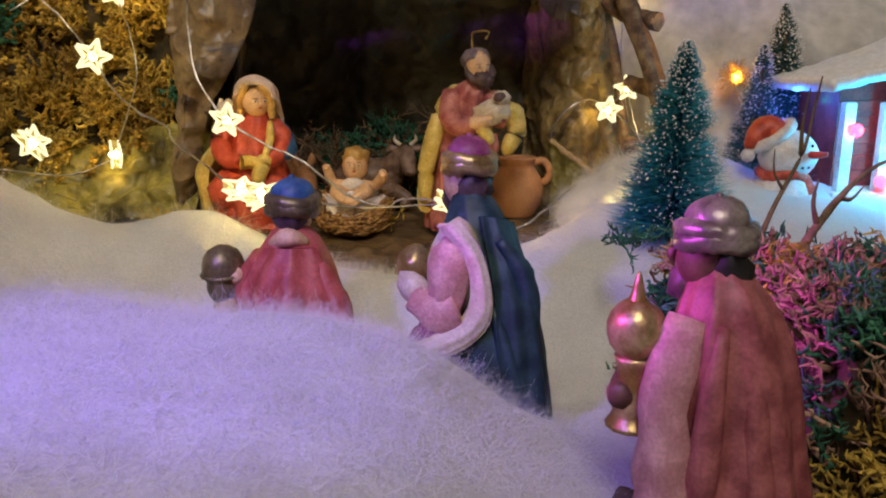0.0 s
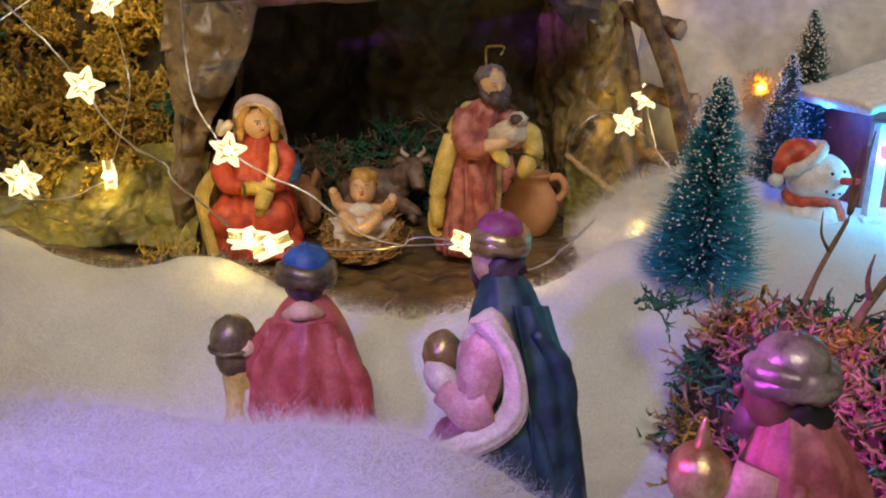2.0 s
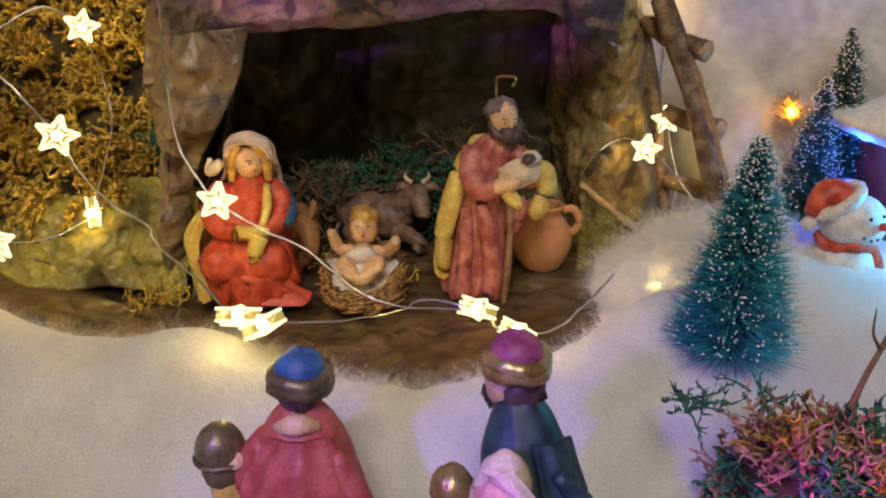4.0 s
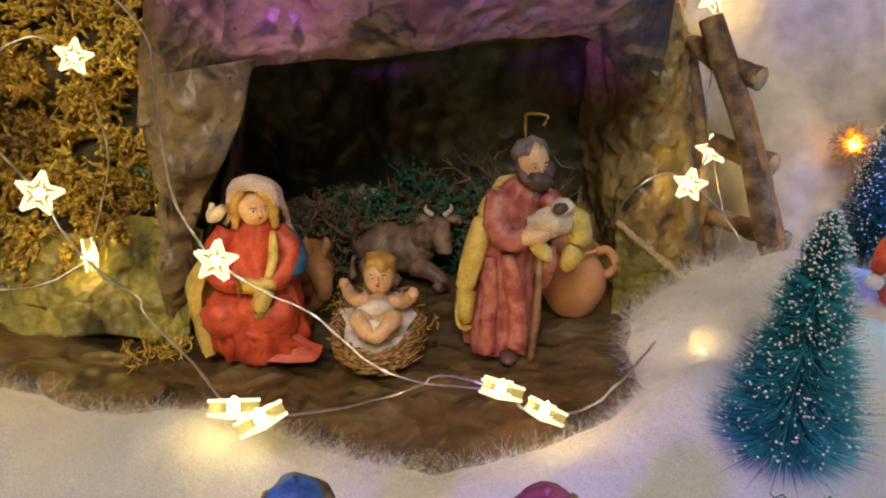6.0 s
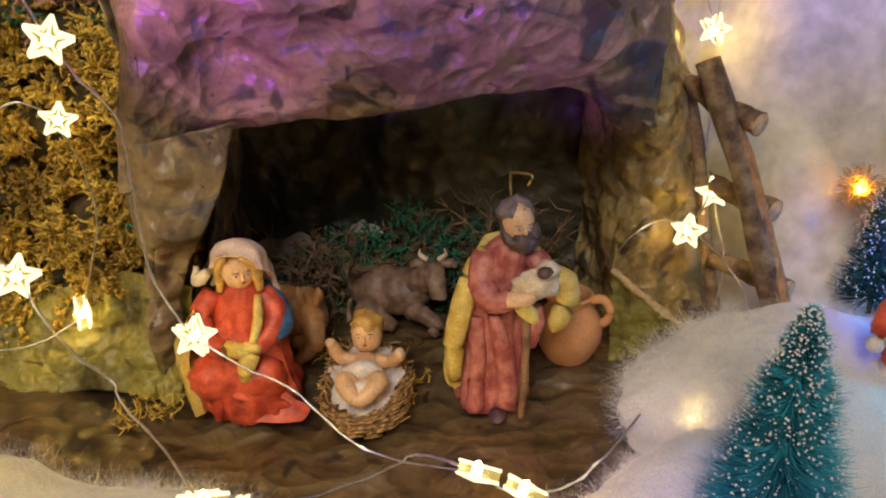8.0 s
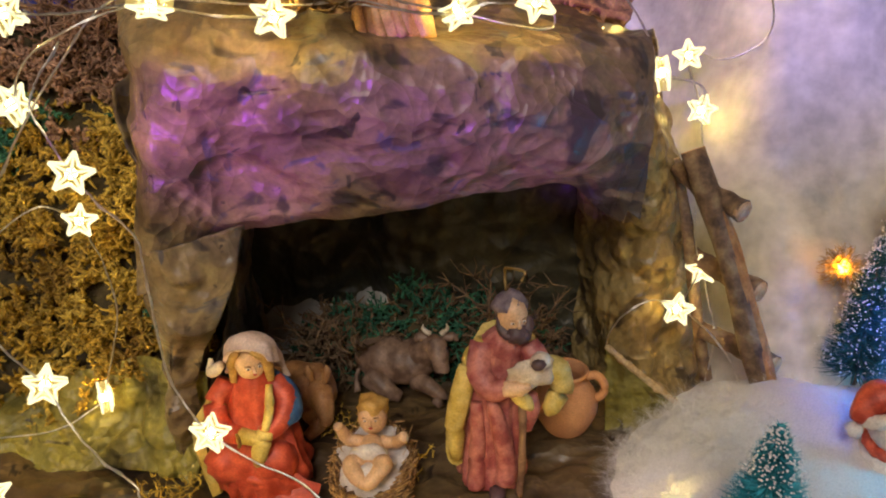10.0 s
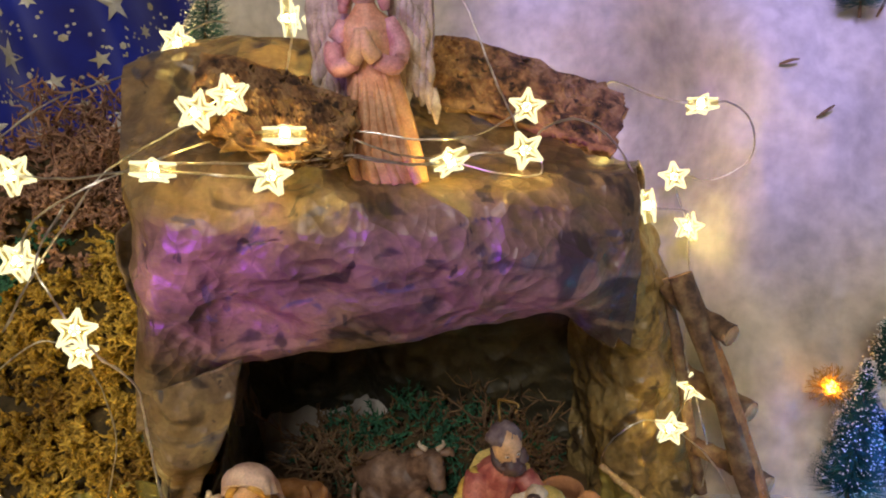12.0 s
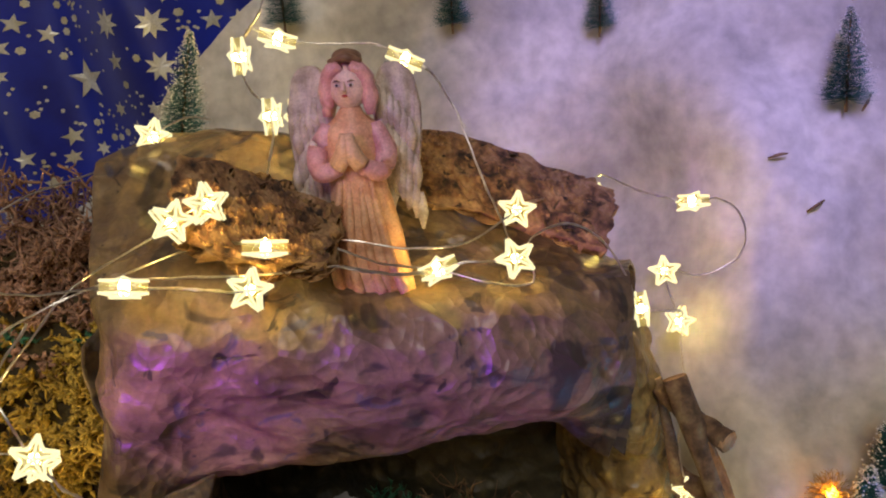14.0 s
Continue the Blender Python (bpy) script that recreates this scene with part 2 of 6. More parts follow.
P_SKIN = paint("figurine_skin", (0.62, 0.37, 0.20), (0.72, 0.46, 0.28))
P_SKIN_DARK = paint("figurine_dark_skin", (0.07, 0.03, 0.02), (0.13, 0.06, 0.04))
P_RED = paint("figurine_red", (0.42, 0.045, 0.02), (0.62, 0.10, 0.05))
P_ROSE = paint("figurine_rose", (0.32, 0.07, 0.065), (0.50, 0.18, 0.15))
P_CRIMSON = paint("figurine_coral", (0.36, 0.055, 0.045), (0.48, 0.105, 0.085))
P_ROSE_DARK = paint("figurine_old_rose", (0.20, 0.045, 0.05), (0.34, 0.10, 0.10))
P_PINK_DARK = paint("figurine_dusty_pink", (0.38, 0.17, 0.17), (0.50, 0.26, 0.25))
P_OLIVE = paint("figurine_olive_gold", (0.12, 0.09, 0.045), (0.24, 0.19, 0.10), rough=0.38, metal=0.5)
P_WING = paint("figurine_wing", (0.42, 0.33, 0.27), (0.60, 0.50, 0.43))
P_YELLOW = paint("figurine_yellow", (0.55, 0.38, 0.08), (0.68, 0.52, 0.17))
P_CREAM = paint("figurine_cream", (0.58, 0.46, 0.34), (0.72, 0.62, 0.50))
P_WHITE = paint("figurine_white", (0.62, 0.55, 0.52), (0.76, 0.70, 0.68))
P_BLUE = paint("figurine_blue", (0.02, 0.07, 0.19), (0.05, 0.14, 0.30))
P_NAVY = paint("figurine_navy", (0.010, 0.028, 0.042), (0.025, 0.06, 0.075))
P_HAIR = paint("figurine_dark_hair", (0.05, 0.028, 0.03), (0.10, 0.055, 0.06))
P_BLOND = paint("figurine_blond_hair", (0.42, 0.22, 0.05), (0.58, 0.35, 0.10))
P_GREYHAIR = paint("figurine_grey_hair", (0.13, 0.09, 0.11), (0.22, 0.17, 0.19))
P_GOLD = paint("figurine_gold", (0.30, 0.19, 0.05), (0.48, 0.36, 0.17), rough=0.32, metal=0.65)
P_VEIL = paint("figurine_veil", (0.60, 0.42, 0.36), (0.72, 0.55, 0.48))
P_PEARL = paint("figurine_pearl", (0.17, 0.13, 0.12), (0.36, 0.30, 0.28), rough=0.33, metal=0.4)
P_PALE = paint("figurine_pale_face", (0.66, 0.44, 0.36), (0.74, 0.54, 0.46))
P_PINK = paint("figurine_pink", (0.55, 0.25, 0.24), (0.70, 0.38, 0.36))
P_BROWN = paint("figurine_brown", (0.16, 0.08, 0.04), (0.28, 0.16, 0.09))
P_OX = paint("figurine_ox", (0.14, 0.08, 0.055), (0.27, 0.17, 0.12))
P_DONKEY = paint("figurine_tan", (0.38, 0.17, 0.06), (0.50, 0.26, 0.11))
P_BLACK = paint("figurine_black", (0.008, 0.006, 0.006), (0.015, 0.012, 0.012))
P_LIPS = paint("figurine_lips", (0.5, 0.04, 0.04), (0.6, 0.06, 0.06))
P_PLUM = paint("figurine_plum", (0.22, 0.035, 0.10), (0.36, 0.08, 0.18))
P_STRAW = paint("figurine_straw", (0.22, 0.11, 0.04), (0.46, 0.28, 0.11), scale=420)
P_APRICOT = paint("figurine_apricot", (0.60, 0.30, 0.16), (0.72, 0.42, 0.24))


# ---- mesh building ----
def smooth_path(pts, k):
    """Catmull-Rom through rows of numbers."""
    p = np.array(pts, float)
    q = np.vstack([2 * p[0] - p[1], p, 2 * p[-1] - p[-2]])
    out = []
    for i in range(1, len(q) - 2):
        for s in np.arange(k) / k:
            a, b, c, d = q[i - 1], q[i], q[i + 1], q[i + 2]
            out.append(0.5 * (2 * b + (c - a) * s + (2 * a - 5 * b + 4 * c - d) * s * s + (3 * b - a - 3 * c + d) * s ** 3))
    out.append(p[-1])
    return np.array(out)


class Shape:
    """Gathers points and faces, with a material slot for each face."""

    def __init__(self):
        self.v, self.f, self.m = [], [], []

    def rings(self, rings, slot=0, closed=True, caps=True):
        n, o = len(rings[0]), len(self.v)
        for r in rings:
            self.v.extend(tuple(p) for p in r)
        for i in range(len(rings) - 1):
            for j in range(n if closed else n - 1):
                a, b = o + i * n + j, o + i * n + (j + 1) % n
                self.f.append((a, b, b + n, a + n))
                self.m.append(slot)
        if caps and closed:
            self.f += [tuple(range(o + n - 1, o - 1, -1)), tuple(range(o + (len(rings) - 1) * n, o + len(rings) * n))]
            self.m += [slot, slot]
        return self

    def loft(self, secs, slot=0, n=36, k=5, folds=0, amp=0.0, twist=0.0, seed=0.0):
        """Rings (x, y, z, rx, ry); folds ripple the cloth, most at the hem."""
        s = smooth_path(secs, k)
        z0, z1 = s[0][2], s[-1][2]
        rings = []
        for x, y, z, rx, ry in s:
            h = (z - z0) / (z1 - z0 + 1e-9)
            a = amp * (1.0 - 0.75 * h)
            ring = []
            for j in range(n):
                w = 2 * math.pi * j / n
                g = 1 + a * (1.5 - 2.4 * abs(math.sin(folds * 0.5 * w + seed + twist * h + 0.5 * noise.noise(Vector((math.cos(w), math.sin(w), h * 3 + seed))))) ** 0.7 + 0.5 * math.sin((folds * 1.7 // 1) * w + 2 * seed - twist * h * 1.5)) + 0.04 * noise.noise(Vector((math.cos(w) * 2 + seed, math.sin(w) * 2, h * 5)))
                ring.append((x + rx * g * math.cos(w), y + ry * g * math.sin(w), z))
            rings.append(ring)
        return self.rings(rings, slot)

    def ball(self, c, r, slot=0, turn=(0, 0, 0), n=16, lump=0.0):
        rot = Euler([radians(a) for a in turn]).to_matrix()
        rings = []
        for i in range(n // 2 + 1):
            t = math.pi * (0.02 + 0.96 * i / (n // 2))
            ring = []
            for j in range(n):
                w = 2 * math.pi * j / n
                d = Vector((math.sin(t) * math.cos(w), math.sin(t) * math.sin(w), -math.cos(t)))
                g = 1 + lump * noise.noise(d * 2.2 + Vector(c) * 300)
                p = rot @ Vector((d.x * r[0] * g, d.y * r[1] * g, d.z * r[2] * g))
                ring.append((c[0] + p.x, c[1] + p.y, c[2] + p.z))
            rings.append(ring)
        return self.rings(rings, slot)

    def limb(self, pts, rads, slot=0, n=10, k=4, rough=0.0):
        """A tube along points, with a radius at each."""
        s = smooth_path([(*p, r) for p, r in zip(pts, rads)], k)
        rings = []
        up = Vector((0.123, 0.31, 0.94))
        for i, row in enumerate(s):
            d = Vector(s[min(i + 1, len(s) - 1)][:3] - s[max(i - 1, 0)][:3]).normalized()
            a = d.cross(up if abs(d.dot(up)) < 0.95 else Vector((1, 0, 0))).normalized()
            b = d.cross(a)
            ring = []
            for j in range(n):
                w = 2 * math.pi * j / n
                r = max(row[3], 1e-5)
                if rough:
                    r *= 1 + rough * noise.noise(Vector((math.cos(w) * 1.5, math.sin(w) * 1.5, i * 0.35 + row[0] * 90)))
                ring.append(tuple(Vector(row[:3]) + (a * math.cos(w) + b * math.sin(w)) * r))
            rings.append(ring)
        return self.rings(rings, slot)

    def grid(self, fn, nu, nv, slot=0):
        rings = [[fn(i / nu, j / nv) for j in range(nv + 1)] for i in range(nu + 1)]
        return self.rings(rings, slot, closed=False, caps=False)

    def mesh(self, name, mats, smooth=True):
        me = bpy.data.meshes.new(name)
        me.from_pydata(self.v, [], self.f)
        for m in mats:
            me.materials.append(m)
        me.polygons.foreach_set("material_index", self.m)
        me.polygons.foreach_set("use_smooth", [smooth] * len(self.f))
        me.update()
        return me


def thing(name, label, category, at=(0, 0, 0), group="", kind=""):
    ob = new(name)
    ob.location = at
    return tagged(ob, label, category, group, kind)


def part(name, shape, mats, parent, label="", smooth=True):
    """One mesh object under a thing or a part."""
    ob = new(name, shape.mesh(name, mats if isinstance(mats, (list, tuple)) else [mats], smooth))
    ob.parent = parent
    if label:
        ob["label"] = label
    return ob


def solo(name, shape, mats, label, category, smooth=True, group="", kind=""):
    """A thing that is one mesh."""
    ob = new(name, shape.mesh(name, mats if isinstance(mats, (list, tuple)) else [mats], smooth))
    return tagged(ob, label, category, group, kind)


def thicken(ob, depth, offset=-1.0):
    m = ob.modifiers.new("thickness", "SOLIDIFY")
    m.thickness, m.offset = depth, offset
    return ob


def crease(p, scale, depth, seed=0.0):
    """Paper crumple: facets that meet in sharp folds at two scales, as a shift of the point."""
    q = Vector(p) * scale * 0.8 + Vector((seed, seed * 1.7, -seed))
    q += noise.noise_vector(q * 0.8) * 0.35
    a = noise.voronoi(q)[0]
    b = noise.voronoi(q * 2.4 + Vector((5, 1, 3)))[0]
    c = noise.noise(q * 0.6)
    return depth * (0.9 * (a[1] - a[0]) + 0.45 * (0.5 - b[0]) + 0.8 * c - 0.3)


def sheet(fn, nu, nv, scale, depth, seed=0.0):
    """A crumpled sheet over fn(u, v); points move along its normal."""
    s = Shape()
    e = 1e-3

    def bent(u, v):
        p = Vector(fn(u, v))
        du = Vector(fn(min(u + e, 1), v)) - Vector(fn(max(u - e, 0), v))
        dv = Vector(fn(u, min(v + e, 1))) - Vector(fn(u, max(v - e, 0)))
        nrm = du.cross(dv)
        nrm = nrm.normalized() if nrm.length > 1e-12 else Vector((0, 0, 1))
        return tuple(p + nrm * crease(p, scale, depth, seed))
    return s.grid(bent, nu, nv)


def patch(rows, k=8):
    """A smooth surface through rows of points: a function of u (across rows) and v (along a row)."""
    a = np.array(rows, float)
    dense = np.array([smooth_path(r, k) for r in a])
    dense = np.array([smooth_path(dense[:, j], k) for j in range(dense.shape[1])]).transpose(1, 0, 2)
    nu, nv = dense.shape[0] - 1, dense.shape[1] - 1

    def fn(u, v):
        x, y = u * nu, v * nv
        i, j = min(int(x), nu - 1), min(int(y), nv - 1)
        x, y = x - i, y - j
        p = dense[i, j] * (1 - x) * (1 - y) + dense[i + 1, j] * x * (1 - y) + dense[i, j + 1] * (1 - x) * y + dense[i + 1, j + 1] * x * y
        return tuple(p)
    return fn


def ease(x, a, b):
    t = min(1.0, max(0.0, (x - a) / (b - a)))
    return t * t * (3 - 2 * t)


# ---- the room round the table ----
def box_shape(x0, y0, z0, x1, y1, z1):
    s = Shape()
    s.v = [(x, y, z) for z in (z0, z1) for x, y in ((x0, y0), (x1, y0), (x1, y1), (x0, y1))]
    s.f = [(3, 2, 1, 0), (4, 5, 6, 7), (0, 1, 5, 4), (1, 2, 6, 5), (2, 3, 7, 6), (3, 0, 4, 7)]
    s.m = [0] * 6
    return s


solo("wall_north", box_shape(-1.7, 1.3, -0.79, 1.7, 1.4, 1.71), M_WALL, "plain painted room wall", "wall", False, kind="structure")
solo("wall_south", box_shape(-1.7, -2.1, -0.79, 1.7, -2.0, 1.71), M_WALL, "plain painted room wall", "wall", False, kind="structure")
solo("wall_west", box_shape(-1.8, -2.1, -0.79, -1.7, 1.4, 1.71), M_WALL, "plain painted room wall", "wall", False, kind="structure")
solo("wall_east", box_shape(1.7, -2.1, -0.79, 1.8, 1.4, 1.71), M_WALL, "plain painted room wall", "wall", False, kind="structure")
solo("ceiling", box_shape(-1.8, -2.1, 1.71, 1.8, 1.4, 1.81), M_WALL, "plain painted ceiling", "ceiling", False, kind="structure")
solo("floor", box_shape(-1.8, -2.1, -0.89, 1.8, 1.4, -0.79), M_TABLE, "brown wooden room floor", "floor", False, kind="structure")
solo("ground", box_shape(-0.9, -0.35, -0.06, 0.9, 1.2, -0.03), M_TABLE, "wooden table top under the crib landscape", "table top", False, kind="structure")


# ---- cotton snow ----
def bump(x, y, cx, cy, rx, ry, power=2):
    return math.exp(-(abs((x - cx) / rx) ** power + abs((y - cy) / ry) ** power))


def hut_edge(x):
    return 0.340 + 0.36 * max(0.0, -(x + 0.06)) + 0.45 * max(0.0, x + 0.02)


def snow_height(x, y):
    z = -0.012
    z += 0.056 * bump(x, y, -0.125, 0.115, 0.150, 0.118, 6)
    z += 0.043 * bump(x, y, -0.095, 0.315, 0.045, 0.042)
    z += 0.030 * bump(x, y, 0.015, 0.320, 0.075, 0.035)
    z += 0.110 * bump(x, y, -0.235, 0.274, 0.080, 0.085)
    z += 0.016 * bump(x, y, -0.165, 0.332, 0.06, 0.05)
    z += 0.012 * bump(x, y, 0.050, 0.345, 0.035, 0.028)
    z += 0.050 * bump(x, y, 0.205, 0.405, 0.130, 0.105, 4)
    z += 0.022 * bump(x, y, 0.115, 0.402, 0.034, 0.036)
    z += 0.012 * bump(x, y, 0.085, 0.300, 0.04, 0.04)
    z += 0.020 * bump(x, y, 0.075, 0.360, 0.026, 0.026)
    z += 0.016 * bump(x, y, 0.142, 0.436, 0.03, 0.03)
    inside = ease(y, hut_edge(x) - 0.004, hut_edge(x) + 0.022) * (1 - ease(x, 0.075, 0.105)) * ease(x, -0.34, -0.25)
    z = z * (1 - inside) - 0.02 * inside
    z += 0.004 * noise.noise(Vector((x * 22, y * 22, 1))) + 0.0016 * noise.noise(Vector((x * 75, y * 75, 5))) + 0.0006 * noise.noise(Vector((x * 240, y * 240, 9)))
    return max(z, -0.028)


def snow_at(u, v):
    x, y = -0.42 + 0.92 * u, -0.12 + 0.66 * v
    return (x, y, snow_height(x, y))


snow = solo("snow", Shape().grid(snow_at, 230, 190), M_COTTON, "soft white cotton wadding laid as snow", "snow", kind="structure")


def hill_y(x, z):
    y = 0.470 + 0.50 * (z - 0.05) + 0.085 * (1 - ease(x, 0.09, 0.16)) * (1 - 0.65 * ease(z, 0.17, 0.33)) - 0.05 * ease(x, 0.28, 0.5)
    y += 0.024 * noise.noise(Vector((x * 13, z * 14, 3))) + 0.009 * noise.noise(Vector((x * 27, z * 30, 6)))
    return y + 0.004 * noise.noise(Vector((x * 40, z * 40, 7))) + 0.001 * noise.noise(Vector((x * 160, z * 160, 4)))


def hill_at(u, v):
    z = -0.02 + 0.50 * v
    left = max(-0.117 - (0.335 - z) * 1.0 + 0.014 * noise.noise(Vector((z * 30, 2, 0))), -0.25)
    x = left + (0.62 - left) * u
    return (x, hill_y(x, z), z)


hill = solo("backdrop_hill", Shape().grid(hill_at, 170, 120), M_HILL, "pale grey wadding hung up as a misty snow slope", "snow slope", kind="structure")


def fibres(count, seed, place, length, width):
    """Loose crooked fibres that stand off a surface."""
    rnd = random.Random(seed)
    s = Shape()
    for _ in range(count):
        p = Vector(place(rnd))
        d = Vector((rnd.gauss(0, 1), rnd.gauss(0, 1), rnd.gauss(0.35, 0.6))).normalized()
        side = d.cross(Vector((rnd.gauss(0, 1), rnd.gauss(0, 1), rnd.gauss(0, 1)))).normalized() * width * rnd.uniform(0.5, 1.0)
        step = length * rnd.uniform(0.4, 1.3) / 3
        o = len(s.v)
        for i in range(4):
            w = side * (1 - 0.25 * i)
            s.v += [tuple(p - w), tuple(p + w)]
            d = (d + Vector((rnd.gauss(0, 0.45), rnd.gauss(0, 0.45), rnd.gauss(-0.1, 0.45)))).normalized()
            p = p + d * step
        for i in range(3):
            a = o + 2 * i
            s.f.append((a, a + 1, a + 3, a + 2))
            s.m.append(0)
    return s


def clump_dir(a, t):
    """The fluffy heap of wadding by the cave's mouth: a point of its skin, by two angles."""
    d = Vector((math.sin(t) * math.cos(a), math.sin(t) * math.sin(a), math.cos(t)))
    g = 1 + 0.20 * noise.noise(d * 1.9 + Vector((4, 1, 2))) + 0.10 * noise.noise(d * 4.5) + 0.04 * noise.noise(d * 11)
    return (0.108 + 0.043 * g * d.x, 0.402 + 0.040 * g * d.y, 0.016 + 0.042 * g * d.z)


def on_clump(rnd):
    return clump_dir(rnd.uniform(0, 2 * math.pi), math.acos(rnd.uniform(-0.35, 1)))


heap = thing("cotton_heap", "fluffy heap of white cotton wadding by the cave", "snow")
part("wadding", Shape().rings([[clump_dir(2 * math.pi * j / 72, math.pi * (0.995 - 0.99 * i / 48)) for j in range(72)] for i in range(49)]), M_COTTON, heap)
fuzz = part("fuzz", fibres(22000, 7, on_clump, 0.0120, 0.00008), M_FIBRE, heap, "loose fibres standing off the wadding")
fuzz["kind"] = "stuff"


def rim_snow(rnd):
    while True:
        x = rnd.uniform(-0.22, 0.085)
        y = hut_edge(x) + rnd.gauss(-0.006, 0.007)
        z = snow_height(x, y)
        if z > -0.01:
            return (x, y, z - 0.0003)


def on_snow(rnd):
    while True:
        x, y = rnd.uniform(-0.26, 0.20), rnd.uniform(0.07, 0.45)
        z = snow_height(x, y)
        if z > -0.015:
            return (x, y, z - 0.0005)


def near_snow(rnd):
    x, y = rnd.uniform(-0.15, 0.04), rnd.uniform(0.09, 0.235)
    return (x, y, snow_height(x, y) - 0.0005)


solo("mound_fibres", fibres(64000, 4, near_snow, 0.0085, 0.00005), M_FIBRE, "fine loose white cotton fibres over the mound", "fibres", kind="stuff")
solo("rim_fibres", fibres(16000, 6, rim_snow, 0.0100, 0.00008), M_FIBRE, "loose cotton fibres along the edge of the snow", "fibres", kind="stuff")
solo("cotton_fibres", fibres(48000, 3, on_snow, 0.009, 0.00006), M_FIBRE, "fine loose white cotton fibres over the snow", "fibres", kind="stuff")


# ---- the crib's cave of painted paper ----
CANOPY = [
    [(-0.156, 0.535, 0.250), (-0.150, 0.488, 0.263), (-0.142, 0.455, 0.245), (-0.129, 0.424, 0.221), (-0.130, 0.415, 0.190), (-0.135, 0.411, 0.155), (-0.142, 0.4115, 0.118)],
    [(-0.124, 0.545, 0.262), (-0.122, 0.500, 0.271), (-0.115, 0.455, 0.243), (-0.112, 0.408, 0.218), (-0.116, 0.401, 0.192), (-0.122, 0.408, 0.160), (-0.126, 0.414, 0.122)],
    [(-0.088, 0.545, 0.262), (-0.088, 0.500, 0.271), (-0.088, 0.450, 0.240), (-0.090, 0.410, 0.212), (-0.094, 0.406, 0.195), (-0.092, 0.420, 0.168), (-0.098, 0.431, 0.138)],
    [(-0.045, 0.545, 0.250), (-0.045, 0.505, 0.258), (-0.045, 0.450, 0.226), (-0.045, 0.415, 0.214), (-0.048, 0.408, 0.195), (-0.050, 0.425, 0.165), (-0.049, 0.440, 0.143)],
    [(0.000, 0.545, 0.226), (0.000, 0.510, 0.236), (0.000, 0.460, 0.217), (0.000, 0.428, 0.211), (0.002, 0.418, 0.192), (-0.005, 0.424, 0.170), (-0.008, 0.438, 0.146)],
    [(0.050, 0.540, 0.200), (0.050, 0.515, 0.218), (0.048, 0.475, 0.211), (0.047, 0.446, 0.204), (0.046, 0.436, 0.186), (0.044, 0.435, 0.166), (0.040, 0.455, 0.149)],
    [(0.074, 0.535, 0.185), (0.072, 0.520, 0.206), (0.068, 0.490, 0.207), (0.067, 0.462, 0.205), (0.067, 0.450, 0.188), (0.066, 0.447, 0.171), (0.062, 0.464, 0.131)],
    [(0.098, 0.530, 0.160), (0.092, 0.515, 0.190), (0.086, 0.497, 0.206), (0.080, 0.472, 0.206), (0.079, 0.458, 0.188), (0.078, 0.452, 0.168), (0.071, 0.460, 0.127)],
]
cave = thing("crib_cave", "cave of crumpled brown paper painted like rock", "cave", kind="structure")
thicken(part("canopy", sheet(patch(CANOPY), 250, 160, 29, 0.0058, 1.0), M_PAPER, cave, "overhanging roof of sponge-painted paper"), 0.0012)
POUCH = [
    [(0.036, 0.439, 0.160), (0.057, 0.443, 0.169), (0.079, 0.452, 0.174)],
    [(0.046, 0.455, 0.149), (0.062, 0.451, 0.152), (0.079, 0.453, 0.151)],
    [(0.058, 0.464, 0.137), (0.067, 0.457, 0.134), (0.076, 0.454, 0.129)],
]
thicken(part("hanging_fold", sheet(patch(POUCH), 60, 60, 45, 0.004, 5.5), M_PAPER, cave, "corner of the paper roof folded under"), 0.0012)
PIER = [
    [(-0.1380, 0.4135, 0.138), (-0.122, 0.4105, 0.140), (-0.098, 0.433, 0.142)],
    [(-0.1400, 0.414, 0.115), (-0.123, 0.410, 0.115), (-0.104, 0.420, 0.116)],
    [(-0.1410, 0.415, 0.090), (-0.132, 0.411, 0.088), (-0.119, 0.420, 0.088)],
    [(-0.144, 0.418, 0.060), (-0.139, 0.415, 0.058), (-0.133, 0.424, 0.056)],
    [(-0.148, 0.422, 0.012), (-0.144, 0.420, 0.012), (-0.140, 0.430, 0.012)],
]
thicken(part("pier", sheet(patch(PIER), 80, 40, 45, 0.006, 2.0), M_PAPER, cave), 0.0012)
thicken(part("side_wall", sheet(patch([[(-0.1345, 0.420, z), (-0.1350, 0.47, z * 1.05), (-0.1370, 0.54, z * 1.1)] for z in (0.0, 0.08, 0.15, 0.205)]), 60, 50, 42, 0.006, 3.0), M_PAPER, cave), 0.0012)
# lining and back wall take the paper with the shade in its colour
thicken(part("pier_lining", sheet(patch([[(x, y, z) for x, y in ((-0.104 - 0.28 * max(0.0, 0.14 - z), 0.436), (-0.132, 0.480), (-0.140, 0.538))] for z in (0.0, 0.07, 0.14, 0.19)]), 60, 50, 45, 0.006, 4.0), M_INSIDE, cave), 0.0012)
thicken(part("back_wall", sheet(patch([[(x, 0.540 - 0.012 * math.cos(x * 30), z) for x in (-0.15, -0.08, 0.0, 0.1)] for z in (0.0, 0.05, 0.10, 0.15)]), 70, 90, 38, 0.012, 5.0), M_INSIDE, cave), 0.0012)
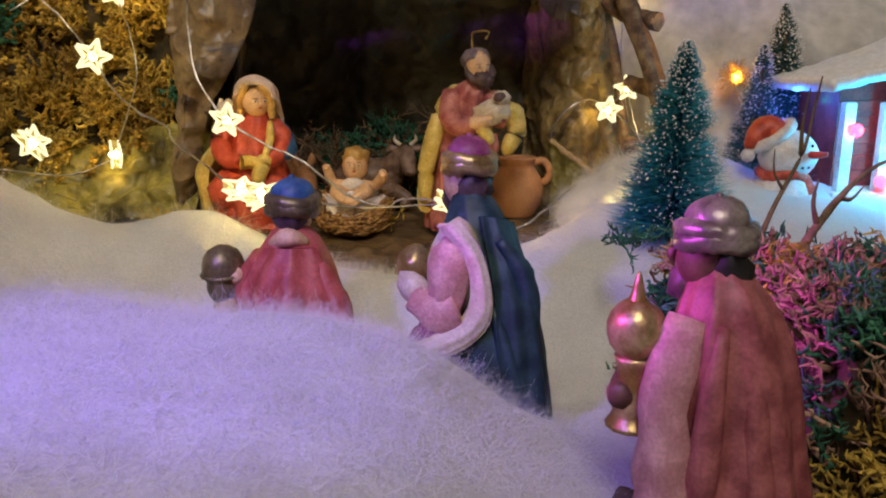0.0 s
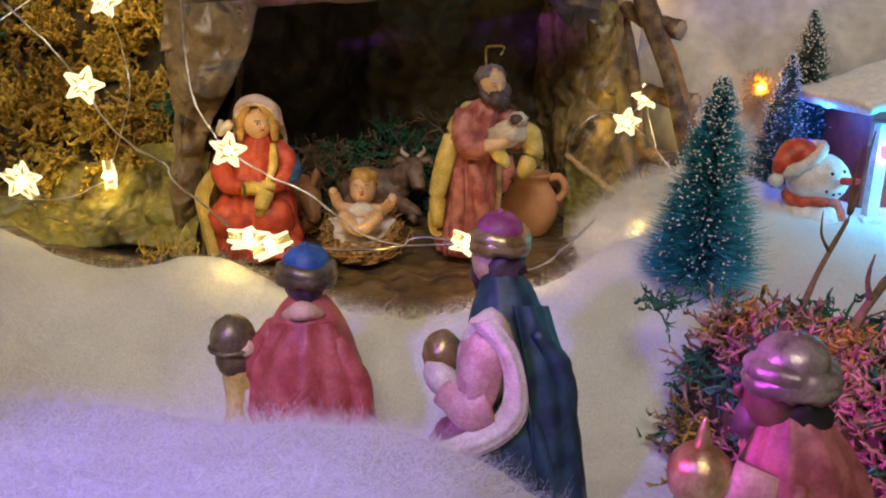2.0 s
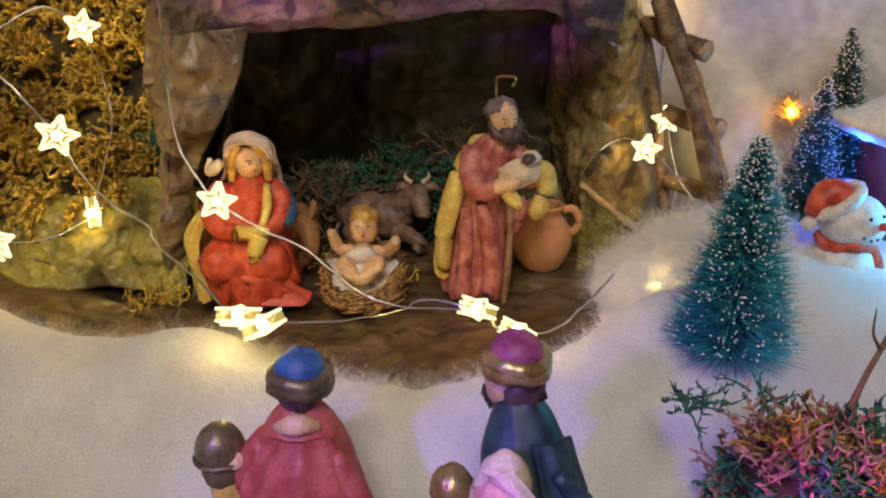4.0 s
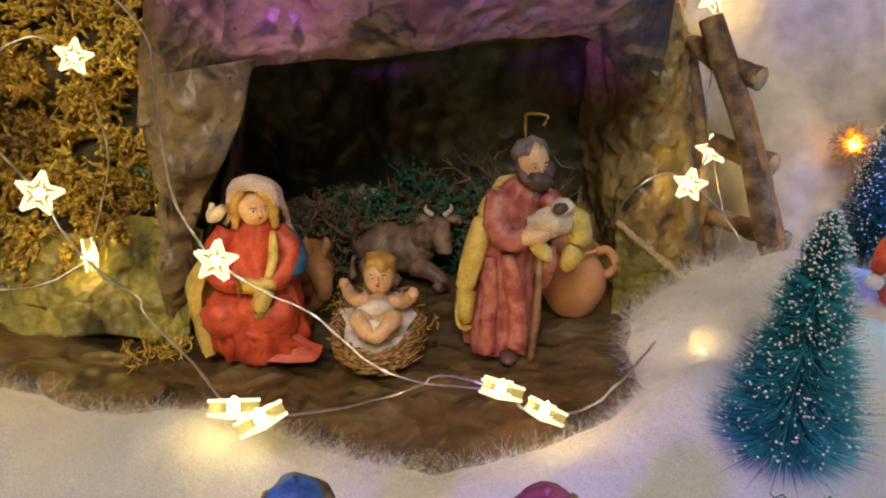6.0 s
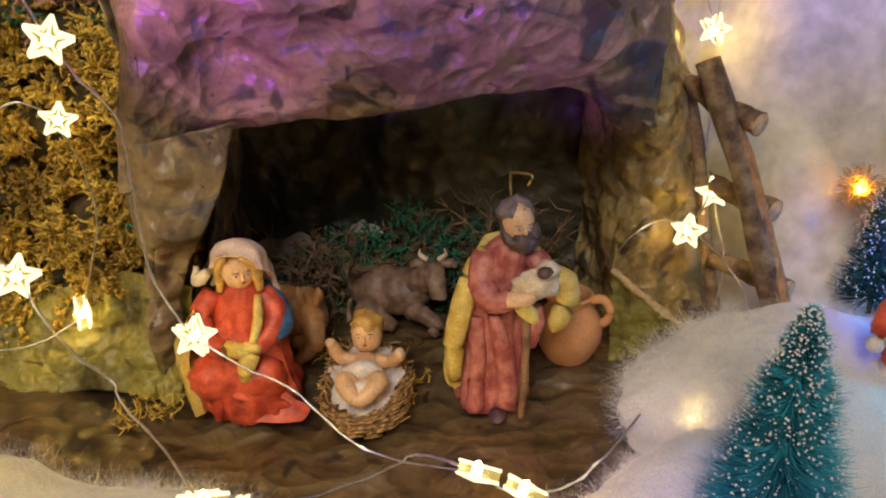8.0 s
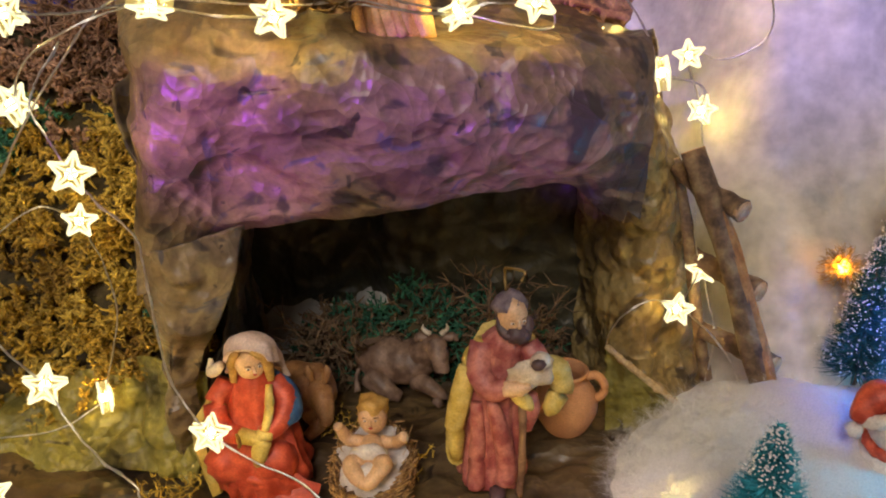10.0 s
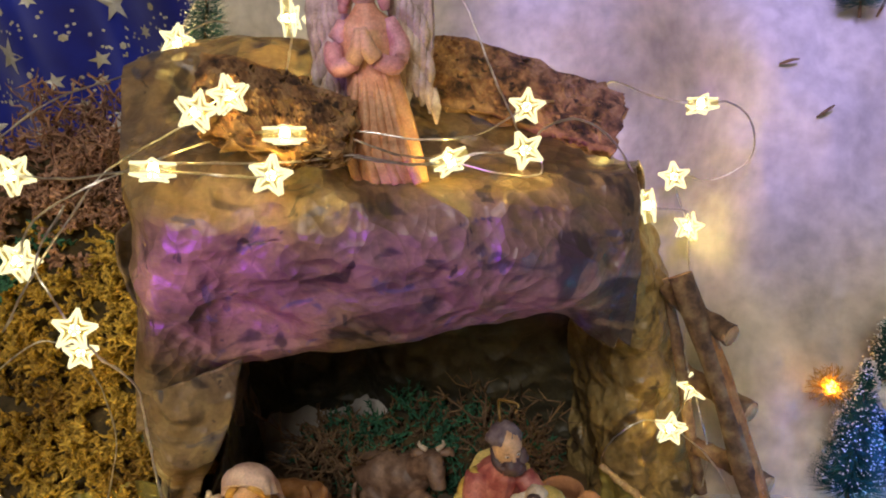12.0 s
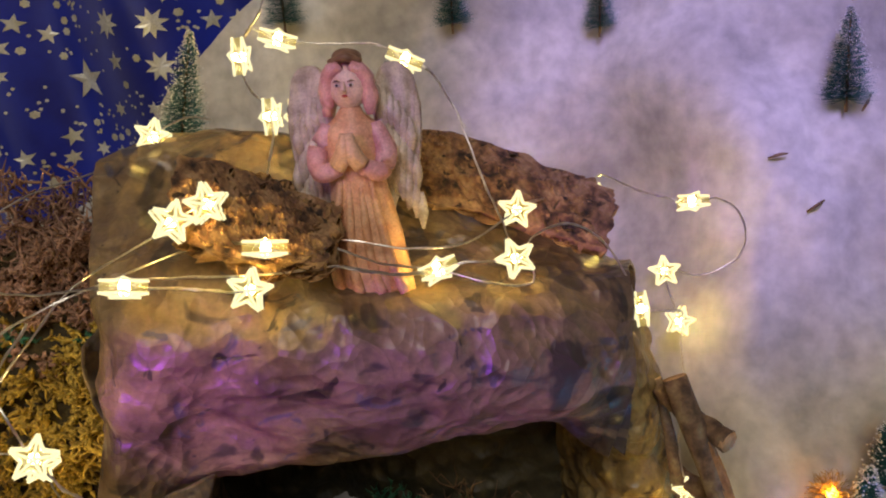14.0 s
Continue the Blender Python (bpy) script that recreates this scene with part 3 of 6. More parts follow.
WING = [
    [(0.056, 0.540, 0.205), (0.066, 0.508, 0.200), (0.078, 0.482, 0.195), (0.090, 0.512, 0.185)],
    [(0.056, 0.540, 0.150), (0.068, 0.504, 0.150), (0.083, 0.481, 0.150), (0.102, 0.518, 0.145)],
    [(0.056, 0.540, 0.100), (0.070, 0.502, 0.105), (0.089, 0.485, 0.110), (0.112, 0.520, 0.105)],
    [(0.056, 0.536, 0.060), (0.068, 0.496, 0.062), (0.086, 0.482, 0.060), (0.118, 0.512, 0.060)],
    [(0.056, 0.530, 0.010), (0.066, 0.490, 0.010), (0.084, 0.474, 0.010), (0.122, 0.500, 0.010)],
]
thicken(part("wing", sheet(patch(WING), 110, 110, 48, 0.0075, 6.0), M_WING, cave), 0.0012)
FLAP = [
    [(0.0635, 0.4625, 0.059), (0.080, 0.456, 0.046), (0.100, 0.449, 0.031), (0.112, 0.446, 0.022)],
    [(0.064, 0.462, 0.035), (0.081, 0.454, 0.030), (0.101, 0.446, 0.022), (0.113, 0.450, 0.016)],
    [(0.064, 0.459, 0.010), (0.082, 0.450, 0.008), (0.102, 0.444, 0.008), (0.114, 0.444, 0.008)],
]
flap = part("turned_flap", sheet(patch(FLAP), 40, 50, 60, 0.002, 7.0), M_OCHRE, cave, "ochre paper flap with a torn edge")
thicken(flap, 0.002)
part("torn_edge", Shape().limb([(p[0], p[1] - 0.0008, p[2] + 0.0006) for p in FLAP[0]], [0.0014, 0.0019, 0.0017, 0.0012], n=8, k=14, rough=0.7), M_FOAM, flap, "frayed pale torn edge")
YFLAP = [
    [(-0.300, 0.450, 0.045), (-0.250, 0.447, 0.050), (-0.205, 0.449, 0.056), (-0.168, 0.447, 0.066), (-0.140, 0.432, 0.070), (-0.128, 0.432, 0.066)],
    [(-0.300, 0.425, 0.036), (-0.250, 0.428, 0.040), (-0.205, 0.433, 0.040), (-0.172, 0.434, 0.045), (-0.145, 0.424, 0.045), (-0.132, 0.424, 0.040)],
    [(-0.300, 0.405, 0.018), (-0.250, 0.405, 0.020), (-0.205, 0.412, 0.020), (-0.176, 0.418, 0.020), (-0.150, 0.414, 0.018), (-0.138, 0.416, 0.012)],
]
thicken(part("ochre_fold", sheet(patch(YFLAP), 60, 110, 62, 0.009, 8.0), M_OCHRE, cave, "fold of ochre-green painted paper"), 0.0012)


def cave_floor(u, v):
    x = -0.34 + 0.50 * u
    front = hut_edge(x) - 0.018
    y = front + (0.56 - front) * v
    z = 0.0145 - 0.03 * ease(0.03 - v, 0.0, 0.03) + 0.004 * ease(y, 0.47, 0.55) + 0.018 * ease(-x, 0.15, 0.26)
    return (x, y, z)


part("cave_floor", sheet(cave_floor, 150, 90, 40, 0.0062, 9.0), M_FLOOR, cave, "creased dark brown paper floor")


# ---- moss ----
def frond(s, at, way, size, rnd, slot=0, thick=0.0005, leaves=5):
    """A crooked strand with short side shoots."""
    p, d = Vector(at), Vector(way).normalized()
    pts = [tuple(p)]
    for _ in range(4):
        d = (d + Vector((rnd.gauss(0, 0.38), rnd.gauss(0, 0.38), rnd.gauss(0.0, 0.38)))).normalized()
        p = p + d * size / 4
        pts.append(tuple(p))
    s.limb(pts, [thick, thick * 0.95, thick * 0.8, thick * 0.6, thick * 0.2], slot, n=3, k=1)
    for _ in range(leaves):
        b = Vector(pts[rnd.randint(1, 4)])
        e = (d + Vector((rnd.gauss(0, 0.9), rnd.gauss(0, 0.9), rnd.gauss(0.1, 0.9)))).normalized() * size * rnd.uniform(0.15, 0.42)
        m = b + e * 0.5 + Vector((rnd.gauss(0, 1), rnd.gauss(0, 1), rnd.gauss(0, 1))) * size * 0.05
        s.limb([tuple(b), tuple(m), tuple(b + e)], [thick * 0.8, thick * 0.6, thick * 0.15], slot, n=3, k=1)


def bank_at(u, v):
    x = -0.42 + 0.285 * u
    z = 0.03 + 0.192 * v
    y = 0.453 + 0.35 * (z - 0.06) + 0.25 * max(0.0, z - 0.13) + 0.02 * ease(x, -0.19, -0.15) * ease(z, 0.1, 0.0) + 0.012 * noise.noise(Vector((x * 40, z * 40, 2))) - 0.02 * ease(-x, 0.20, 0.32)
    return (x, y, z)


bank = thing("moss_bank", "bank of dry yellow-brown moss beside the cave", "moss")
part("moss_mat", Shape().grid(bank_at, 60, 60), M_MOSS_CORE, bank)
rnd = random.Random(11)
s, g, r = Shape(), Shape(), Shape()
for _ in range(520):
    u, v = rnd.uniform(0.20, 1.0), rnd.random() ** 0.85
    at = Vector(bank_at(u, v))
    tone = noise.noise(at * 38)
    target = g if (tone > 0.40 and 0.25 < v < 0.8) else r if v > 0.74 + 0.15 * tone else s
    lift, wide = rnd.uniform(0.001, 0.008), rnd.uniform(0.006, 0.012)
    for _ in range(11):
        way = Vector((rnd.gauss(0, 0.8), -0.75, rnd.gauss(0.15, 0.8))).normalized()
        frond(target, at + Vector((0, -lift, 0)) + way * 0.001, way, wide * rnd.uniform(0.7, 1.3), rnd, thick=rnd.uniform(0.0010, 0.0019), leaves=9)
part("yellow_moss", s, M_MOSS, bank, "curled yellow-brown moss fronds")
part("green_moss", g, M_MOSS_GREEN, bank, "dyed dark green moss tufts")
part("red_moss", r, M_MOSS_PINK, bank, "dry reddish-brown moss sprigs")


def mound_at(u, v):
    """The mossy rise by the third king."""
    x, y = 0.055 + 0.30 * u, 0.095 + 0.205 * v
    e = ease(x, 0.064 + 0.03 * ease(0.24 - y, 0.0, 0.09), 0.086 + 0.03 * ease(0.24 - y, 0.0, 0.09)) * (1 - ease(y, 0.262, 0.292)) * ease(y, 0.10, 0.17)
    z = -0.02 + 0.058 * e + 0.006 * e * noise.noise(Vector((x * 50, y * 50, 8)))
    return (x, y, z)


rise = thing("moss_mound", "heap of reddish and dark green moss with dry twigs", "moss")
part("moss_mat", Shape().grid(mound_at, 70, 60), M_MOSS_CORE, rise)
rnd = random.Random(12)
s, g, r = Shape(), Shape(), Shape()
for i in range(9400):
    u, v = rnd.random() ** (1.2 if i < 2800 else 3.0), rnd.random()
    if i >= 5200:
        u, v = rnd.uniform(0.03, 0.6), rnd.uniform(0.0, 0.5)
    if i >= 7600:
        u, v = rnd.uniform(0.02, 0.20), rnd.uniform(0.15, 0.97)
    at = mound_at(u, v)
    if at[2] < -0.012:
        continue
    tone = noise.noise(Vector(at) * 45 + Vector((3, 0, 0)))
    target = g if tone > (0.12 if i < 5200 else 0.16 if i >= 7600 else -0.15) else r if tone > -0.25 and (i < 5200 or i >= 7600) else s
    frond(target, at, (rnd.gauss(-0.25, 0.7), rnd.gauss(-0.4, 0.6), 0.6), rnd.uniform(0.006, 0.013), rnd, thick=rnd.uniform(0.0005, 0.0010), leaves=6)
part("yellow_moss", s, M_MOSS, rise, "curled brown moss fronds")
part("green_moss", g, M_MOSS_GREEN, rise, "dyed blue-green moss tufts")
part("red_moss", r, M_MOSS_PINK, rise, "pinkish dry moss fronds")

inner = thing("cave_moss", "dark green and brown moss heaped at the cave's back", "moss")
rnd = random.Random(13)
s, g = Shape(), Shape()
core = Shape()
for cx, cy, cz, rr in ((-0.035, 0.518, 0.045, 0.026), (-0.062, 0.520, 0.036, 0.022), (-0.005, 0.515, 0.040, 0.024), (0.018, 0.512, 0.036, 0.020), (-0.085, 0.520, 0.034, 0.022)):
    core.ball((cx, cy, cz * 0.75), (rr, rr * 0.7, rr), lump=0.4)
    for _ in range(190):
        d = Vector((rnd.gauss(0, 1), rnd.gauss(-0.6, 0.7), rnd.gauss(0.5, 0.8))).normalized()
        at = (cx + d.x * rr, cy + d.y * rr * 0.7, cz * 0.75 + d.z * rr)
        frond(g if rnd.random() < (0.75 if -0.07 < cx < 0.01 else 0.2) else s, at, d, rnd.uniform(0.008, 0.015), rnd, thick=0.0009, leaves=7)
for i in range(14):
    frond(s, (rnd.uniform(-0.10, -0.06), rnd.uniform(0.49, 0.51), 0.03), (rnd.gauss(0, 0.3), -0.2, 1), rnd.uniform(0.025, 0.042), rnd, thick=0.0007, leaves=12)
    frond(s, (rnd.uniform(0.0, 0.02), rnd.uniform(0.49, 0.51), 0.04), (rnd.gauss(0, 0.3), -0.1, 1), rnd.uniform(0.03, 0.05), rnd, thick=0.0007, leaves=12)
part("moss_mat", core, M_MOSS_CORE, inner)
part("green_moss", g, M_MOSS_GREEN, inner, "dyed dark green moss tufts")
part("dry_moss", s, M_TWIG, inner, "dry brown moss stems")
for name, spots in (("moss_tuft", ((-0.142, 0.400, 0.020), (-0.150, 0.392, 0.020), (-0.135, 0.408, 0.018))), ("moss_tuft", ((-0.028, 0.428, 0.018),)), ("moss_tuft", ((-0.062, 0.455, 0.018), (-0.075, 0.452, 0.018))), ("moss_sprig", ((0.0625, 0.269, 0.040), (0.068, 0.270, 0.041))), ("moss_sprig", ((0.088, 0.272, 0.040),))):
    s = Shape()
    for x, y, z in spots:
        for _ in range(12):
            frond(s, (x + rnd.gauss(0, 0.003), y + rnd.gauss(0, 0.003), z), (rnd.gauss(0, 0.8), rnd.gauss(0, 0.6), 0.5), rnd.uniform(0.005, 0.011), rnd, thick=0.0005)
    solo(name, s, M_MOSS_GREEN if name == "moss_sprig" else M_MOSS, "small loose green moss sprig on the cotton" if name == "moss_sprig" else "small tuft of dry yellow moss on the floor", "moss")


# ---- brush trees ----
def brush_tree(label, at, height, radius, needles, m_needle, snow_share, seed, lean=(0, 0), disc=False):
    rnd = random.Random(seed)
    t = thing("brush_tree", label, "tree", at, group="little brush trees")
    top = Vector((lean[0], lean[1], height))
    part("trunk", Shape().limb([(0, 0, -0.004), tuple(top * 0.5), tuple(top * 0.97)], [height * 0.018, height * 0.013, height * 0.006], n=6), M_TWIG, t)
    s, w = Shape(), Shape()
    for i in range(needles):
        h = rnd.random() ** 1.25
        base = top * (0.05 + 0.93 * h)
        reach = radius * (1 - h) ** 0.78 * (0.80 + 0.26 * noise.noise(Vector((seed, h * 7, i % 3))) + 0.12 * math.sin(h * 46)) + radius * 0.07
        a = rnd.random() * 2 * math.pi
        reach *= rnd.uniform(0.78, 1.06)
        d = Vector((math.cos(a), math.sin(a), rnd.gauss(0.10, 0.16)))
        tip = base + d * reach
        mid = base + d * reach * 0.55 + Vector((0, 0, -0.02 * height * rnd.random()))
        side = Vector((-math.sin(a), math.cos(a), rnd.gauss(0, 0.4))).normalized() * height * 0.0024
        o = len(s.v)
        s.v += [tuple(base - side), tuple(base + side), tuple(mid - side), tuple(mid + side), tuple(tip), tuple(mid + Vector((0, 0, height * 0.003)))]
        s.f += [(o, o + 1, o + 3, o + 2), (o + 2, o + 3, o + 4), (o + 2, o + 5, o + 4)]
        s.m += [0, 0, 0]
        if rnd.random() < 2.2 * snow_share * (0.7 + 0.9 * h):
            r = height * rnd.uniform(0.0022, 0.0068)
            w.ball(tuple(base.lerp(tip, rnd.uniform(0.86, 1.02))), (r, r, r * 0.8), n=6, lump=0.5)
    part("needles", s, m_needle, t, "bristly brush needles", False)
    part("flocking", w, M_SNOW, t, "white flocked snow on the tips")
    return t


brush_tree("teal bottle-brush tree with white flocked tips on the cotton", (0.096, 0.322, 0.030), 0.083, 0.029, 8000, M_PINE, 0.085, 21, (0.004, 0.005))
brush_tree("dark green frosted brush tree behind the snowman", (0.206, 0.474, 0.040), 0.100, 0.027, 3600, M_PINE_DARK, 0.16, 22, (-0.005, 0.0))
brush_tree("small frosted brush tree behind the snowman", (0.184, 0.462, 0.040), 0.076, 0.022, 2600, M_PINE_DARK, 0.2, 23, (0.002, 0.0))
brush_tree("small snowy brush tree set in the wadding slope", (0.209, hill_y(0.209, 0.262) - 0.010, 0.262), 0.050, 0.0165, 2000, M_PINE_DARK, 0.22, 24, (0.0, 0.004))
brush_tree("small snowy brush tree set in the wadding slope", (0.006, hill_y(0.006, 0.312) - 0.010, 0.312), 0.045, 0.0150, 1500, M_PINE_DARK, 0.12, 25)
brush_tree("small snowy brush tree set in the wadding slope", (0.092, hill_y(0.092, 0.305) - 0.010, 0.305), 0.045, 0.0140, 1500, M_PINE_DARK, 0.12, 26)
brush_tree("small snowy brush tree set in the wadding slope", (-0.092, hill_y(-0.092, 0.318) - 0.010, 0.318), 0.045, 0.0165, 1500, M_PINE_DARK, 0.12, 27)
brush_tree("snowy brush tree leaning behind the cave", (-0.130, 0.525, 0.252), 0.068, 0.0185, 2400, M_PINE_DARK, 0.25, 28, (0.016, 0.0))


# ---- blue fabric with printed stars ----
def cloth_at(u, v):
    x = -0.62 + 0.56 * u
    z = -0.03 + 0.56 * v
    y = 0.700 + 0.014 * math.sin(x * 52 + z * 9) + 0.010 * noise.noise(Vector((x * 20, z * 8, 1)))
    return (x, y, z)


cloth = thing("starry_cloth", "deep blue cloth printed with silver and gold stars", "cloth", kind="structure")
part("fabric", Shape().grid(cloth_at, 120, 60), M_BLUE, cloth)
rnd = random.Random(31)
s = Shape()


def print_star(s, x, z, r, points, inner, turn):
    o = len(s.v)
    y = cloth_at((x + 0.62) / 0.56, 0)[1]

    def put(px, pz):
        u, v = (px + 0.62) / 0.56, (pz + 0.03) / 0.56
        q = cloth_at(u, v)
        return (q[0], q[1] - 0.0006, q[2])
    s.v.append(put(x, z))
    for i in range(2 * points):
        a = turn + math.pi * i / points
        k = r if i % 2 == 0 else r * inner
        s.v.append(put(x + k * math.sin(a), z + k * math.cos(a)))
    for i in range(2 * points):
        s.f.append((o, o + 1 + i, o + 1 + (i + 1) % (2 * points)))
        s.m.append(0)


taken = []
for r, count, pts, inner in ((0.0150, 9, 5, 0.40), (0.0105, 46, 8, 0.5), (0.0072, 110, 5, 0.42), (0.0058, 150, 6, 0.5), (0.0030, 330, 6, 0.8), (0.0012, 3800, 4, 0.9)):
    for _ in range(count):
        x, z = rnd.uniform(-0.46, -0.09), rnd.uniform(0.12, 0.50)
        if r < 0.002 and noise.noise(Vector((x * 45, z * 45, 3))) < 0.05:
            continue
        if all((x - a) ** 2 + (z - b) ** 2 > (r + c) ** 2 * 1.15 for a, b, c in taken):
            print_star(s, x, z, r, pts, inner, rnd.uniform(-0.4, 0.4))
            if r > 0.002:
                taken.append((x, z, r))
part("printed_stars", s, M_GOLD, cloth, "silver and gold printed stars", False)


# ---- star lights on wire ----
def star_shape(r, depth):
    s = Shape()
    for face in (-1, 1):
        o = len(s.v)
        s.v.append((0, face * depth, 0))
        for i in range(10):
            k = r if i % 2 == 0 else r * 0.47
            s.v.append((k * math.sin(math.pi * i / 5), face * depth * 0.7, k * math.cos(math.pi * i / 5)))
        for i in range(10):
            t = (o, o + 1 + i, o + 1 + (i + 1) % 10)
            s.f.append(t if face < 0 else t[::-1])
            s.m.append(0)
    for i in range(10):
        a, b = 1 + i, 1 + (i + 1) % 10
        s.f.append((b, a, a + 11, b + 11))
        s.m.append(1)
    return s


first = None


def star_light(x, y, z, rx=0, ry=0, rz=0, big=1.0):
    """A clear plastic star with a lit lamp in its heart."""
    global first
    m = pose(x, y, z, rx, ry, rz) @ Matrix.Scale(big, 4)
    if first is None:
        first = thing("star_light", "small lit clear plastic star on a wire", "fairy light", group="star fairy lights")
        body = part("star", star_shape(0.0080, 0.0030), [M_STAR, M_STAR], first, smooth=False)
        corners = [((0.0080 if i % 2 == 0 else 0.0080 * 0.47) * math.sin(math.pi * i / 5), (0.0080 if i % 2 == 0 else 0.0080 * 0.47) * math.cos(math.pi * i / 5)) for i in range(10)]
        for face in (-1, 1):
            edge = Shape()
            for i in range(10):
                (ax, az), (bx, bz) = corners[i], corners[(i + 1) % 10]
                edge.limb([(ax, face * 0.0021, az), (bx, face * 0.0021, bz)], [0.00062, 0.00062], n=6, k=1)
            part("star_edge", edge, M_RIM, body, "glowing moulded edge")
        ridges = Shape()
        for i in range(0, 10, 2):
            ridges.limb([(0, -0.0031, 0), (corners[i][0] * 0.9, -0.0024, corners[i][1] * 0.9)], [0.0007, 0.00035], n=5, k=1)
        part("star_ridge", ridges, M_RIM, body, "glowing ridges on the face")
        part("lamp", Shape().ball((0, 0, 0), (0.0019, 0.0036, 0.0019), n=8), M_LED, first, "bright warm lamp")
        first.matrix_basis = m
        return first
    return copy_thing(first, m)


STARS = [
    (-0.158, 0.360, 0.106, -10, 20, 30), (-0.102, 0.369, 0.077, -15, 8, 0), (0.098, 0.466, 0.077, -10, 10, 0), (0.113, 0.486, 0.089, -10, -8, -10),
    (-0.081, 0.309, 0.053, 58, 10, 20), (-0.072, 0.306, 0.051, 58, -15, 30), (0.003, 0.337, 0.043, 56, 25, 10), (0.019, 0.342, 0.031, 58, 30, 0),
    (-0.1805, 0.428, 0.0545, 0, 15, 116), (-0.178, 0.441, 0.1415, -10, 15, 30), (-0.1355, 0.376, 0.184, -20, 20, 25), (-0.180, 0.3416, 0.069, -30, 20, 60),
    (-0.159, 0.399, 0.2375, -20, 50, 50), (-0.1587, 0.389, 0.207, -20, 40, 55), (-0.128, 0.496, 0.2745, -20, 15, 0), (-0.080, 0.421, 0.2585, -15, -8, 0),
    (-0.0905, 0.413, 0.2545, -25, 25, 35), (-0.0635, 0.405, 0.2305, -12, 12, 0), (-0.101, 0.391, 0.238, 62, 10, 20), (-0.0565, 0.407, 0.2450, 70, 5, 10),
    (0.001, 0.435, 0.225, 48, -15, 20), (0.031, 0.439, 0.227, -15, -18, 15), (0.033, 0.464, 0.240, -10, 8, 0), (0.086, 0.472, 0.191, -10, -28, 80),
    (0.110, 0.532, 0.187, -15, -5, 0), (0.119, 0.535, 0.158, -20, 20, 10), (0.118, 0.515, 0.227, 58, 5, 10), (0.081, 0.556, 0.221, -30, 10, 40),
    (-0.062, 0.480, 0.313, 72, 18, 10), (-0.0785, 0.480, 0.307, 0, -8, 86), (-0.0685, 0.480, 0.282, 0, -15, 84), (-0.060, 0.490, 0.280, 0, -10, 80),
    (-0.010, 0.478, 0.302, 72, 25, 0), (0.089, 0.3790, 0.034, -60, 0, 30),
]
for row in STARS:
    star_light(*row)

